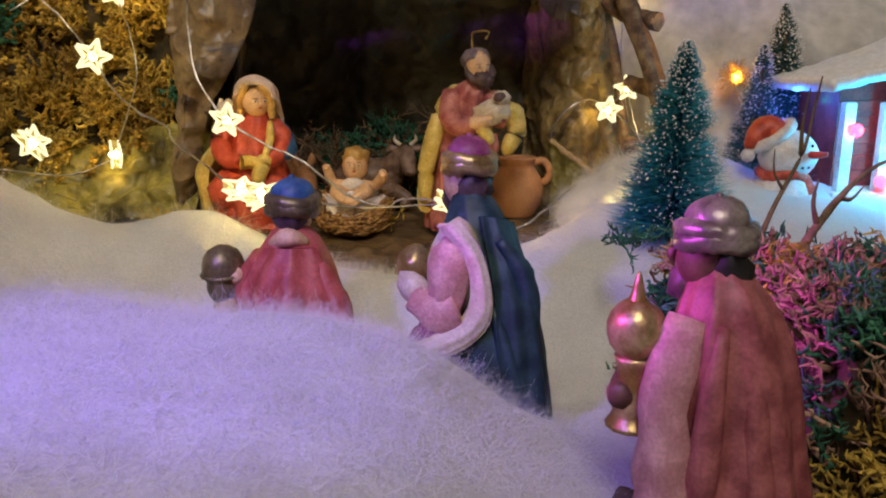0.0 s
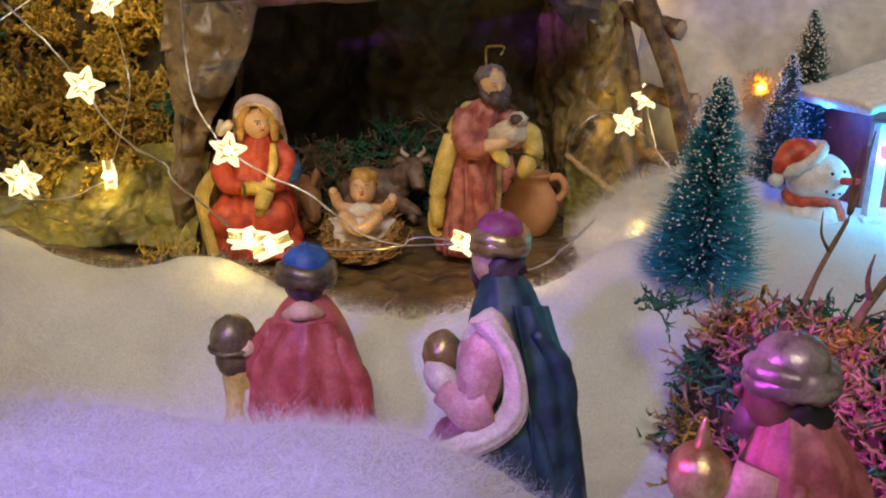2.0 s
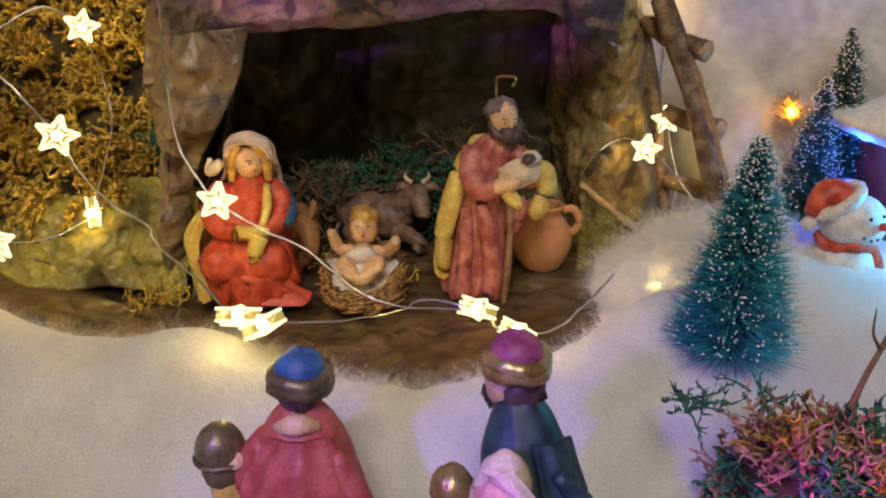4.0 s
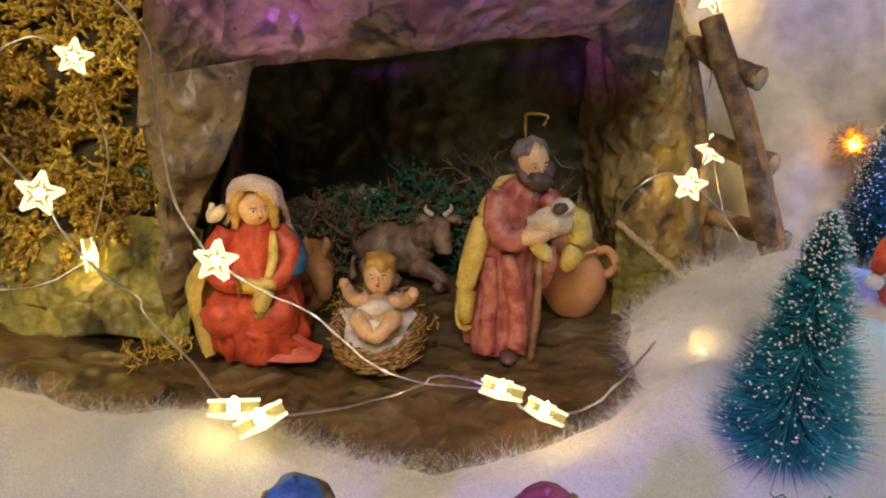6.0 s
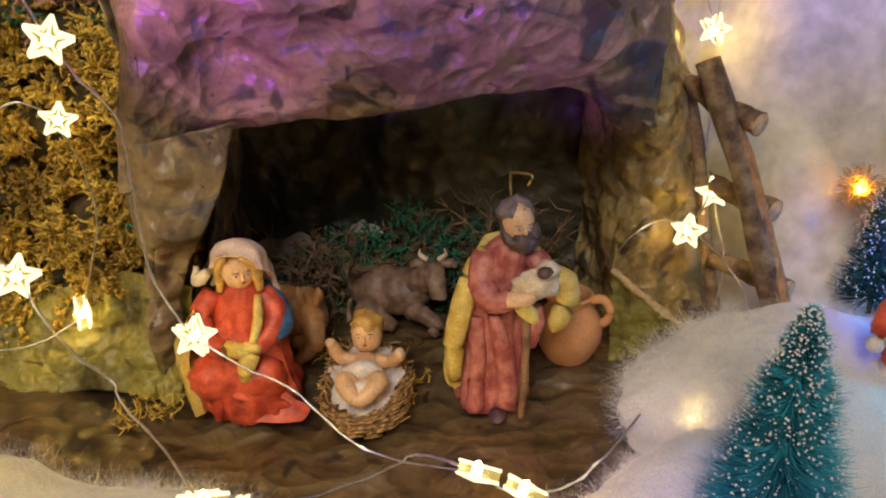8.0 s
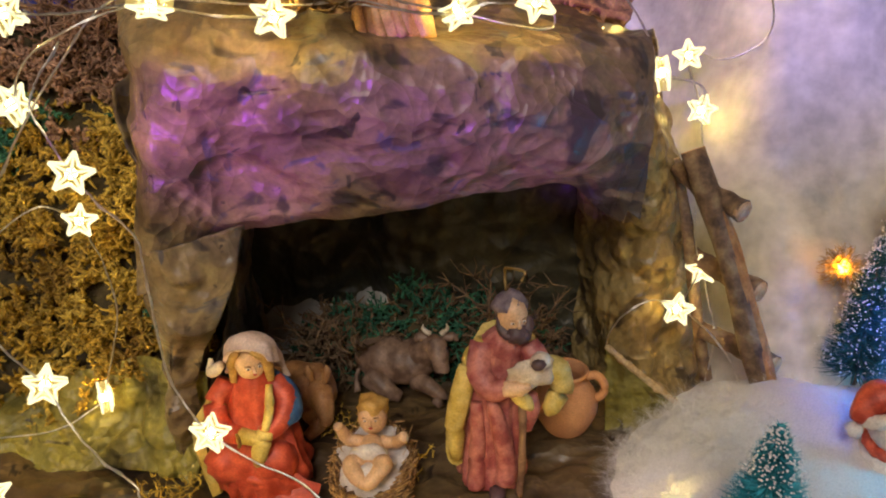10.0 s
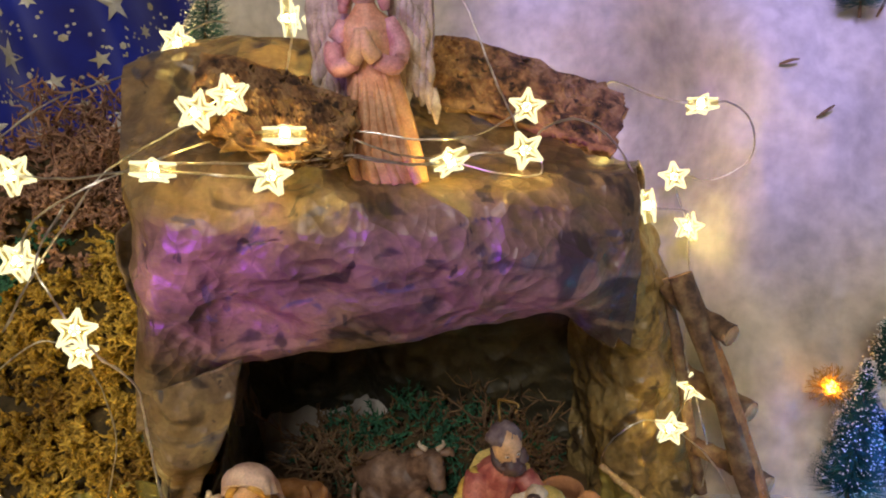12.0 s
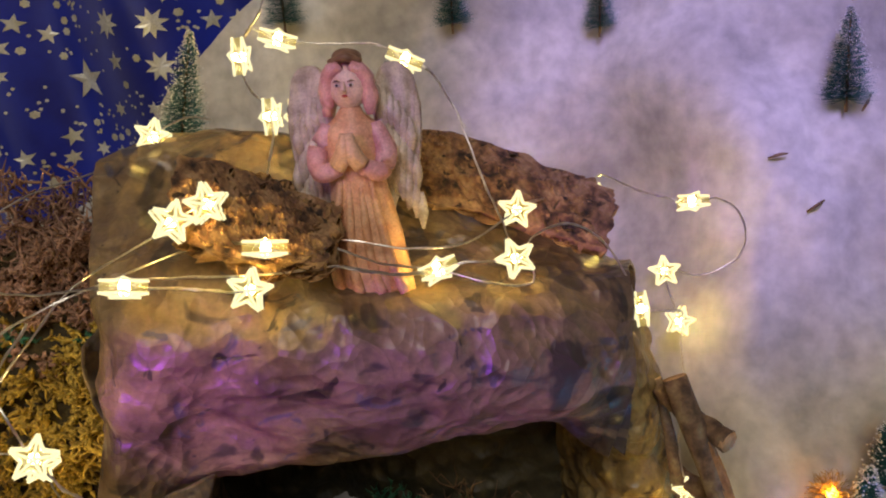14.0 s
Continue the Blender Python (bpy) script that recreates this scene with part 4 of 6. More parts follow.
WIRES = [
    [(-0.159, 0.399, 0.2375), (-0.135, 0.392, 0.2365), (-0.115, 0.391, 0.238), (-0.101, 0.391, 0.238), (-0.085, 0.405, 0.232), (-0.0635, 0.403, 0.231), (-0.052, 0.428, 0.233), (-0.035, 0.430, 0.240), (-0.012, 0.430, 0.236), (0.012, 0.436, 0.235), (0.033, 0.464, 0.240)],
    [(-0.101, 0.391, 0.241), (-0.080, 0.405, 0.236), (-0.055, 0.415, 0.233), (-0.035, 0.420, 0.233), (-0.015, 0.426, 0.227), (0.001, 0.435, 0.225), (0.012, 0.434, 0.228), (0.031, 0.439, 0.227), (0.040, 0.448, 0.234), (0.055, 0.460, 0.234), (0.070, 0.470, 0.222), (0.080, 0.470, 0.205), (0.086, 0.472, 0.191), (0.110, 0.500, 0.178), (0.119, 0.535, 0.158)],
    [(-0.17, 0.385, 0.180), (-0.150, 0.385, 0.205), (-0.135, 0.388, 0.222), (-0.120, 0.395, 0.238), (-0.100, 0.420, 0.248), (-0.080, 0.420, 0.258), (-0.065, 0.430, 0.247), (-0.040, 0.426, 0.240), (-0.020, 0.428, 0.231), (0.001, 0.435, 0.225), (0.020, 0.432, 0.220), (0.036, 0.437, 0.217), (0.037, 0.438, 0.224), (0.031, 0.439, 0.229)],
    [(-0.1587, 0.389, 0.207), (-0.148, 0.386, 0.222), (-0.130, 0.388, 0.232), (-0.110, 0.400, 0.238), (-0.085, 0.425, 0.242), (-0.0565, 0.406, 0.2455), (-0.045, 0.425, 0.234), (-0.020, 0.424, 0.228), (0.001, 0.434, 0.224)],
    [(-0.128, 0.496, 0.2755), (-0.110, 0.494, 0.282), (-0.098, 0.490, 0.281)],
    [(-0.128, 0.496, 0.274), (-0.150, 0.485, 0.262), (-0.175, 0.460, 0.255), (-0.20, 0.43, 0.235)],
    [(-0.135, 0.388, 0.228), (-0.146, 0.380, 0.210), (-0.141, 0.376, 0.198), (-0.1355, 0.376, 0.184), (-0.130, 0.378, 0.172), (-0.122, 0.384, 0.156), (-0.1215, 0.384, 0.140), (-0.121, 0.382, 0.120), (-0.117, 0.376, 0.098), (-0.108, 0.371, 0.084), (-0.102, 0.369, 0.077), (-0.085, 0.365, 0.067), (-0.065, 0.362, 0.058), (-0.045, 0.352, 0.045), (-0.026, 0.346, 0.040), (0.003, 0.337, 0.042), (0.011, 0.339, 0.034), (0.019, 0.342, 0.030), (0.034, 0.345, 0.030), (0.048, 0.352, 0.038), (0.062, 0.366, 0.046)],
    [(-0.19, 0.366, 0.140), (-0.170, 0.360, 0.122), (-0.158, 0.360, 0.106), (-0.148, 0.354, 0.092), (-0.134, 0.346, 0.082), (-0.120, 0.340, 0.076), (-0.116, 0.336, 0.070), (-0.098, 0.324, 0.060), (-0.081, 0.309, 0.052), (-0.066, 0.308, 0.051), (-0.045, 0.325, 0.044), (-0.026, 0.343, 0.040), (-0.020, 0.345, 0.043), (-0.010, 0.342, 0.044), (0.003, 0.337, 0.043)],
    [(-0.178, 0.441, 0.1415), (-0.172, 0.441, 0.120), (-0.168, 0.436, 0.098), (-0.174, 0.432, 0.075), (-0.1805, 0.428, 0.056)],
    [(-0.178, 0.441, 0.143), (-0.195, 0.435, 0.150), (-0.225, 0.42, 0.130)],
    [(-0.1805, 0.428, 0.053), (-0.20, 0.415, 0.045), (-0.23, 0.40, 0.05)],
    [(0.0635, 0.4635, 0.058), (0.066, 0.463, 0.068), (0.074, 0.463, 0.078), (0.086, 0.465, 0.083), (0.098, 0.466, 0.078), (0.108, 0.466, 0.070), (0.117, 0.466, 0.060), (0.124, 0.460, 0.050), (0.127, 0.456, 0.042)],
    [(0.098, 0.466, 0.077), (0.106, 0.476, 0.084), (0.113, 0.486, 0.089), (0.116, 0.484, 0.075), (0.119, 0.476, 0.058), (0.116, 0.470, 0.040)],
    [(0.113, 0.486, 0.089), (0.109, 0.488, 0.105), (0.108, 0.486, 0.125), (0.109, 0.487, 0.150), (0.112, 0.505, 0.158), (0.119, 0.535, 0.158), (0.110, 0.532, 0.187), (0.128, 0.532, 0.184), (0.146, 0.533, 0.192), (0.150, 0.533, 0.205), (0.142, 0.526, 0.220), (0.130, 0.520, 0.227), (0.118, 0.515, 0.227), (0.096, 0.525, 0.231), (0.079, 0.540, 0.237), (0.072, 0.545, 0.229), (0.055, 0.520, 0.232), (0.033, 0.464, 0.242)],
    [(0.031, 0.439, 0.229), (0.026, 0.450, 0.240), (0.018, 0.465, 0.258), (0.010, 0.475, 0.280), (0.000, 0.478, 0.297), (-0.010, 0.478, 0.302), (-0.022, 0.480, 0.309), (-0.040, 0.480, 0.310), (-0.062, 0.480, 0.313), (-0.073, 0.480, 0.318), (-0.0785, 0.480, 0.307), (-0.077, 0.480, 0.295), (-0.0685, 0.480, 0.283), (-0.068, 0.470, 0.268), (-0.070, 0.455, 0.258), (-0.080, 0.420, 0.258)],
    [(-0.076, 0.480, 0.315), (-0.068, 0.480, 0.325), (-0.062, 0.484, 0.345), (-0.05, 0.49, 0.38)],
]
for pts in WIRES:
    path = smooth_path(pts, 8)
    s = Shape()
    for off in (-1, 1):
        wob = [tuple(Vector(p) + Vector((noise.noise(Vector((i * 0.35, off, 0))), noise.noise(Vector((i * 0.35, off, 4))), noise.noise(Vector((i * 0.35, off, 8))))) * 0.0007) for i, p in enumerate(path)]
        s.limb(wob, [0.00041] * len(wob), n=5, k=1)
    solo("light_wire", s, M_WIRE, "thin twisted silver wire of the fairy lights", "wire", group="fairy light wires")


# ---- wooden ladder, bark, pot ----
def stick(name, pts, rads, parent, cut=True):
    p = part(name, Shape().limb(pts, rads, n=14, k=8, rough=0.22), M_STICK, parent)
    if cut:
        d = (Vector(pts[-1]) - Vector(pts[-2])).normalized()
        q = Vector(pts[-1]) + d * 0.0004
        c = Shape().limb([tuple(q - d * 0.002), tuple(q)], [rads[-1] * 0.93, rads[-1] * 0.9], n=14, k=2, rough=0.15)
        part("cut_end", c, M_STICK_CUT, p, "pale sawn wood end")
    return p


ladder = thing("stick_ladder", "rustic little ladder of barky sticks against the cave", "ladder")
rail = stick("rail", [(0.142, 0.440, 0.022), (0.131, 0.449, 0.060), (0.118, 0.464, 0.108), (0.1035, 0.482, 0.152)], [0.0056, 0.0056, 0.0056, 0.0060], ladder)
stick("rail", [(0.118, 0.480, 0.028), (0.112, 0.486, 0.065), (0.106, 0.494, 0.110), (0.100, 0.502, 0.142)], [0.0032, 0.0031, 0.0029, 0.0026], ladder)
part("split_face", Shape().limb([(0.1440, 0.4395, 0.024), (0.1330, 0.4485, 0.060), (0.1200, 0.4635, 0.108), (0.1062, 0.480, 0.146)], [0.0044, 0.0049, 0.0047, 0.0026], n=12, k=8, rough=0.3), M_SPLIT, rail, "orange-brown split side of the stick")
stick("rung", [(0.100, 0.496, 0.140), (0.112, 0.482, 0.131), (0.1245, 0.466, 0.127)], [0.0045, 0.0052, 0.0056], ladder)
stick("rung", [(0.108, 0.494, 0.094), (0.122, 0.478, 0.090), (0.1345, 0.462, 0.088)], [0.0045, 0.0050, 0.0056], ladder)
stick("rung", [(0.114, 0.482, 0.056), (0.130, 0.468, 0.054), (0.1415, 0.452, 0.053)], [0.0045, 0.0050, 0.0055], ladder)


def bark_piece(label, rows, seed):
    """A slab of cork bark: rough outer face, pale inner face, broken ends."""
    top = patch(rows, 8)
    t = thing("bark_piece", label, "bark", group="cork bark on the roof")
    s = Shape()

    def outer(u, v):
        p = Vector(top(u, v))
        edge = min(u, 1 - u, v, 1 - v)
        d = 0.0042 * (0.5 - abs(noise.noise(Vector((u * 4 + seed, v * 5, 0)))) * 1.8) + 0.0026 * (0.5 - abs(noise.noise(Vector((u * 11, v * 8, seed)))) * 2.2) + 0.0016 * (0.5 - abs(noise.noise(Vector((u * 27, v * 17, seed + 3)))) * 2.0) + 0.0008 * noise.noise(Vector((u * 60, v * 40, 2)))
        p += Vector((0, -0.55, 0.8)) * d * ease(edge, 0.0, 0.14)
        p += Vector((noise.noise(Vector((u * 8, v * 8, 5))), 0.3 * noise.noise(Vector((u * 5, v * 5, 8))), 0.5 * noise.noise(Vector((u * 9, v * 6, 11))))) * 0.0034 * ease(0.2 - edge, 0, 0.2)
        return tuple(p)
    s.grid(outer, 170, 80)
    ob = part("outer_bark", s, [M_BARK, M_BARK_CUT], t)
    m = thicken(ob, 0.0075, -1.0).modifiers[0]
    m.material_offset, m.material_offset_rim = 1, 1
    return t


bark_piece("rough slab of cork bark lying on the paper roof", [
    [(-0.098, 0.448, 0.273), (-0.096, 0.430, 0.263), (-0.088, 0.418, 0.245)],
    [(-0.076, 0.446, 0.268), (-0.072, 0.426, 0.257), (-0.068, 0.413, 0.239)],
    [(-0.056, 0.442, 0.259), (-0.054, 0.425, 0.250), (-0.052, 0.413, 0.237)],
    [(-0.034, 0.438, 0.251), (-0.036, 0.425, 0.245), (-0.037, 0.416, 0.236)],
], 1.0)
bark_piece("long broken slab of cork bark lying on the paper roof", [
    [(-0.020, 0.524, 0.268), (-0.016, 0.508, 0.258), (-0.012, 0.496, 0.238)],
    [(0.012, 0.526, 0.263), (0.012, 0.508, 0.254), (0.014, 0.494, 0.233)],
    [(0.048, 0.524, 0.248), (0.048, 0.506, 0.240), (0.048, 0.492, 0.222)],
    [(0.082, 0.518, 0.234), (0.080, 0.504, 0.227), (0.074, 0.488, 0.213)],
], 4.0)


def clay_pot():
    t = thing("clay_pot", "small terracotta jar with one handle on the floor", "jar", (0.0435, 0.4555, 0.0150))
    prof = [(0.0006, 0), (0.0085, 0.0), (0.0125, 0.005), (0.0158, 0.013), (0.0152, 0.021), (0.0115, 0.0275), (0.0098, 0.030), (0.0104, 0.0325), (0.0114, 0.0345), (0.0108, 0.0355)]
    inn = [(0.0096, 0.0350), (0.0085, 0.031), (0.0090, 0.028), (0.012, 0.020), (0.010, 0.008), (0.001, 0.004)]
    s, i = Shape(), Shape()
    for shape, rows in ((s, smooth_path(prof, 4)), (i, smooth_path([prof[-1]] + inn, 3))):
        shape.rings([[(r * math.cos(2 * math.pi * j / 40), r * math.sin(2 * math.pi * j / 40), z) for j in range(40)] for r, z in rows], caps=False)
    part("jar_body", s, M_TERRA, t)
    part("jar_inside", i, M_TERRA_IN, t, "darker clay inside")
    part("handle", Shape().limb([(0.0100, -0.002, 0.0325), (0.0150, -0.003, 0.0335), (0.0185, -0.004, 0.029), (0.0178, -0.004, 0.0235), (0.0150, -0.003, 0.0205)], [0.0022, 0.0022, 0.0021, 0.0021, 0.0024], n=10), M_TERRA, t)
    return t


clay_pot()


# ---- twigs and crumbs ----
def twig(label, branches):
    s = Shape()
    for pts, r in branches:
        s.limb(pts, [r * (1 - 0.8 * i / (len(pts) - 1)) for i in range(len(pts))], n=6, k=5, rough=0.35)
    return solo("twig", s, M_TWIG, label, "twig")


twig("thin bare reddish twig standing in the moss", [
    ([(0.109, 0.263, 0.040), (0.117, 0.268, 0.056), (0.126, 0.272, 0.072), (0.129, 0.273, 0.088), (0.131, 0.274, 0.098)], 0.0011),
    ([(0.1255, 0.272, 0.071), (0.124, 0.270, 0.082), (0.1255, 0.270, 0.094)], 0.0009),
    ([(0.119, 0.269, 0.059), (0.114, 0.266, 0.066), (0.1135, 0.266, 0.074)], 0.0007),
])
twig("gnarled dry twig lying over the moss", [
    ([(0.112, 0.238, 0.043), (0.121, 0.243, 0.054), (0.131, 0.248, 0.063), (0.142, 0.252, 0.070), (0.160, 0.256, 0.076)], 0.0016),
    ([(0.119, 0.242, 0.052), (0.116, 0.240, 0.060), (0.117, 0.240, 0.067)], 0.0011),
    ([(0.127, 0.246, 0.060), (0.133, 0.250, 0.059), (0.138, 0.252, 0.063)], 0.0010),
])
rnd = random.Random(44)
s = Shape()
for _ in range(150):
    a = (rnd.gauss(-0.205, 0.016), rnd.gauss(0.535, 0.008), rnd.gauss(0.218, 0.012))
    frond(s, a, (rnd.gauss(0, 0.9), -0.3, rnd.gauss(0.5, 0.7)), rnd.uniform(0.014, 0.030), rnd, thick=rnd.uniform(0.0006, 0.0011), leaves=6)
solo("moss_tangle", s, M_MOSS_PINK, "tangled dry reddish moss sprigs above the moss bank", "moss")
for x, z, tilt in ((0.187, 0.215, 0.6), (0.240, 0.232, -0.3), (0.222, 0.262, 1.2), (0.170, 0.240, 0.2)):
    y = hill_y(x, z) + 0.003
    c, sn = math.cos(tilt) * 0.005, math.sin(tilt) * 0.005
    solo("bark_crumb", Shape().limb([(x - c, y - 0.006, z - sn), (x, y - 0.008, z + 0.001), (x + c, y - 0.006, z + sn)], [0.0005, 0.0009, 0.0004], n=6), M_TWIG, "brown crumb of bark caught in the wadding", "crumb")
s = Shape()
rnd = random.Random(45)
for _ in range(420):
    a = Vector((rnd.uniform(0.20, 0.36), 0, rnd.uniform(0.325, 0.44)))
    a.y = hill_y(a.x, a.z) - 0.003
    frond(s, a, (rnd.gauss(0, 1), -0.8, rnd.gauss(0, 1)), rnd.uniform(0.012, 0.025), rnd, thick=0.0007)
solo("moss_patch", s, M_MOSS_PINK, "patch of dry reddish moss high on the wadding slope", "moss")


# ---- figurines ----
class Doll(Shape):
    """A painted resin figure, in its own place: x right, -y its front, z up from its base."""

    def __init__(self):
        self.v, self.f, self.m, self.mats = [], [], [], []

    def slot(self, m):
        if m not in self.mats:
            self.mats.append(m)
        return self.mats.index(m)

    def robe(self, m, secs, folds=7, amp=0.06, twist=1.0, seed=0.0, n=56):
        return self.loft(secs, self.slot(m), n=n, k=6, folds=folds, amp=amp, twist=twist, seed=seed)

    def blob(self, m, c, r, turn=(0, 0, 0), n=18, lump=0.0):
        return self.ball(c, r, self.slot(m), turn, n, lump)

    def arm(self, m, pts, rads, n=14, rough=0.12):
        return self.limb(pts, rads, self.slot(m), n=n, k=5, rough=rough)

    def face(self, c, r, way=0.0, nod=0.0, skin=None):
        """Nose, brows, eyes and mouth on a head of radius r that looks along way (degrees from the front)."""
        m = pose(*c, nod, 0, way)

        def p(x, y, z):
            return tuple(m @ Vector((x * r, y * r, z * r)))
        skin = skin or P_SKIN
        self.arm(skin, [p(0, -0.92, 0.25), p(0, -1.02, 0.0), p(0, -1.07, -0.12), p(0, -0.93, -0.2)], [0.06 * r, 0.09 * r, 0.12 * r, 0.06 * r], n=8)
        for e in (-1, 1):
            self.blob(P_WHITE, p(0.34 * e, -0.875, 0.10), (0.13 * r, 0.05 * r, 0.065 * r), n=8)
            self.blob(P_HAIR, p(0.34 * e, -0.915, 0.10), (0.055 * r, 0.03 * r, 0.055 * r), n=8)
            self.arm(P_BROWN, [p(0.2 * e, -0.92, 0.27), p(0.36 * e, -0.90, 0.32), p(0.52 * e, -0.79, 0.27)], [0.010 * r, 0.018 * r, 0.008 * r], n=6)
        self.blob(P_LIPS, p(0, -0.92, -0.40), (0.13 * r, 0.06 * r, 0.045 * r), n=8)

    def cloth(self, m, rows, nu=34, nv=34, thick=0.0012, ripple=0.0, seed=0.0):
        """A draped cloth with thickness, through rows of points."""
        fn = patch(rows, 6)
        e = 1e-3

        def at(u, v, side):
            p = Vector(fn(u, v))
            du = Vector(fn(min(u + e, 1), v)) - Vector(fn(max(u - e, 0), v))
            dv = Vector(fn(u, min(v + e, 1))) - Vector(fn(u, max(v - e, 0)))
            n = du.cross(dv)
            n = n.normalized() if n.length > 1e-14 else Vector((0, -1, 0))
            return tuple(p + n * (side * thick + ripple * math.sin(v * 21 + u * 5 + seed) * (0.4 + u) + 0.5 * ripple * noise.noise(Vector((u * 9, v * 7, seed)))))
        s = self.slot(m)
        self.grid(lambda u, v: at(u, v, 1), nu, nv, s)
        self.grid(lambda u, v: at(u, v, -1), nu, nv, s)
        for rim in ([(i / nu, 0) for i in range(nu + 1)], [(i / nu, 1) for i in range(nu + 1)], [(0, j / nv) for j in range(nv + 1)], [(1, j / nv) for j in range(nv + 1)]):
            self.rings([[at(u, v, 1) for u, v in rim], [at(u, v, -1) for u, v in rim]], s, closed=False, caps=False)

    def stretch(self, k, sideways=1.0):
        self.v = [(x * sideways, y * sideways, z * k) for x, y, z in self.v]

    def stand(self, name, label, category, m, group=""):
        """One painted cast with a hand-modelled skin, set down in its place."""
        me = self.mesh(name, self.mats)
        for v in me.vertices:
            q = v.co * 150 + Vector((len(label), 0, 0))
            v.co += v.normal * (0.00042 * (0.45 - abs(noise.noise(Vector((q.x, q.y, q.z * 0.6))))) + 0.0002 * noise.noise(v.co * 420))
        me.update()
        ob = new(name, me)
        ob.matrix_world = m
        return tagged(ob, label, category, group)


# the mother: kneeling, red dress, pale veil, arms crossed
d = Doll()
d.robe(P_RED, [(0.002, 0.000, 0.000, 0.019, 0.019), (0.002, -0.001, 0.008, 0.0235, 0.021), (0.001, -0.002, 0.022, 0.0215, 0.020), (0.001, 0.000, 0.036, 0.0185, 0.017), (0.001, 0.002, 0.048, 0.0142, 0.0125), (0.001, 0.003, 0.058, 0.0132, 0.0112), (0.002, 0.003, 0.066, 0.0112, 0.0098), (0.004, 0.002, 0.073, 0.0060, 0.006)], 8, 0.085, 2.5, 0.6, 96)
d.cloth(P_RED, [[(0.018, -0.010, 0.016), (0.024, -0.012, 0.010), (0.031, -0.012, 0.006)], [(0.014, -0.016, 0.008), (0.022, -0.017, 0.005), (0.030, -0.016, 0.003)], [(0.006, -0.020, 0.003), (0.016, -0.020, 0.002), (0.027, -0.018, 0.001)]], 14, 14, 0.0016)
d.blob(P_RED, (-0.011, -0.012, 0.026), (0.013, 0.012, 0.012), (0, 20, 0), lump=0.25)
d.blob(P_RED, (0.010, -0.013, 0.025), (0.012, 0.010, 0.012), (0, -20, 0), lump=0.25)
for pts, r in (([(-0.004, -0.015, 0.034), (-0.010, -0.0175, 0.018), (-0.012, -0.0165, 0.002)], 0.0036), ([(0.006, -0.016, 0.030), (0.004, -0.0185, 0.014), (0.001, -0.0180, 0.002)], 0.0036), ([(-0.016, -0.014, 0.029), (-0.003, -0.0190, 0.020), (0.013, -0.0175, 0.013), (0.023, -0.0140, 0.007)], 0.0028)):
    d.arm(P_RED, pts, [r * 0.4] + [r] * (len(pts) - 2) + [r * 0.5], rough=0.2)
d.arm(P_RED, [(-0.010, 0.001, 0.066), (-0.0165, -0.005, 0.055), (-0.012, -0.013, 0.046), (-0.003, -0.016, 0.044)], [0.0052, 0.0056, 0.0054, 0.0044])
d.arm(P_RED, [(0.012, 0.001, 0.066), (0.0185, -0.004, 0.056), (0.015, -0.012, 0.047), (0.008, -0.016, 0.044)], [0.0050, 0.0056, 0.0052, 0.0044])
d.arm(P_YELLOW, [(0.012, -0.006, 0.067), (0.0125, -0.0135, 0.058), (0.0105, -0.0180, 0.048)], [0.0016, 0.0022, 0.0018], rough=0.3)
d.arm(P_YELLOW, [(-0.004, -0.016, 0.044), (0.003, -0.0185, 0.044), (0.008, -0.019, 0.042)], [0.0040, 0.0038, 0.0030])
d.arm(P_YELLOW, [(0.010, -0.0165, 0.046), (0.008, -0.020, 0.041), (0.006, -0.0215, 0.033), (0.0045, -0.021, 0.029)], [0.0042, 0.0042, 0.0036, 0.0018])
d.arm(P_GOLD, [(-0.003, -0.0205, 0.048), (-0.002, -0.021, 0.044), (-0.003, -0.0205, 0.040)], [0.0007, 0.0009, 0.0007], n=6)
d.arm(P_BLUE, [(0.010, 0.003, 0.068), (0.018, 0.000, 0.058), (0.021, -0.006, 0.050), (0.018, -0.012, 0.047)], [0.0040, 0.0058, 0.0055, 0.0030])
d.cloth(P_YELLOW, [[(-0.010, 0.010, 0.060), (-0.017, 0.006, 0.058), (-0.017, -0.001, 0.056)], [(-0.021, 0.010, 0.036), (-0.030, 0.002, 0.038), (-0.026, -0.009, 0.036)], [(-0.019, 0.010, 0.016), (-0.028, 0.000, 0.018), (-0.025, -0.011, 0.019)], [(-0.016, 0.008, 0.001), (-0.025, -0.003, 0.002), (-0.021, -0.013, 0.003)]], 22, 14, 0.0022, 0.0008)
d.blob(P_SKIN, (0.004, -0.003, 0.0795), (0.0074, 0.0076, 0.0092))
d.face((0.004, -0.003, 0.0795), 0.0080, 28, 4)
for e, z in ((-1, 0.0), (1, 0.0)):
    d.arm(P_BLOND, [(0.004 + 0.0030 * e, -0.0090, 0.0890), (0.004 + 0.0072 * e, -0.0065, 0.0840), (0.004 + 0.0085 * e, -0.0035, 0.0765), (0.004 + 0.0090 * e, -0.0050, 0.0690)], [0.0012, 0.0020, 0.0024, 0.0014], rough=0.4)
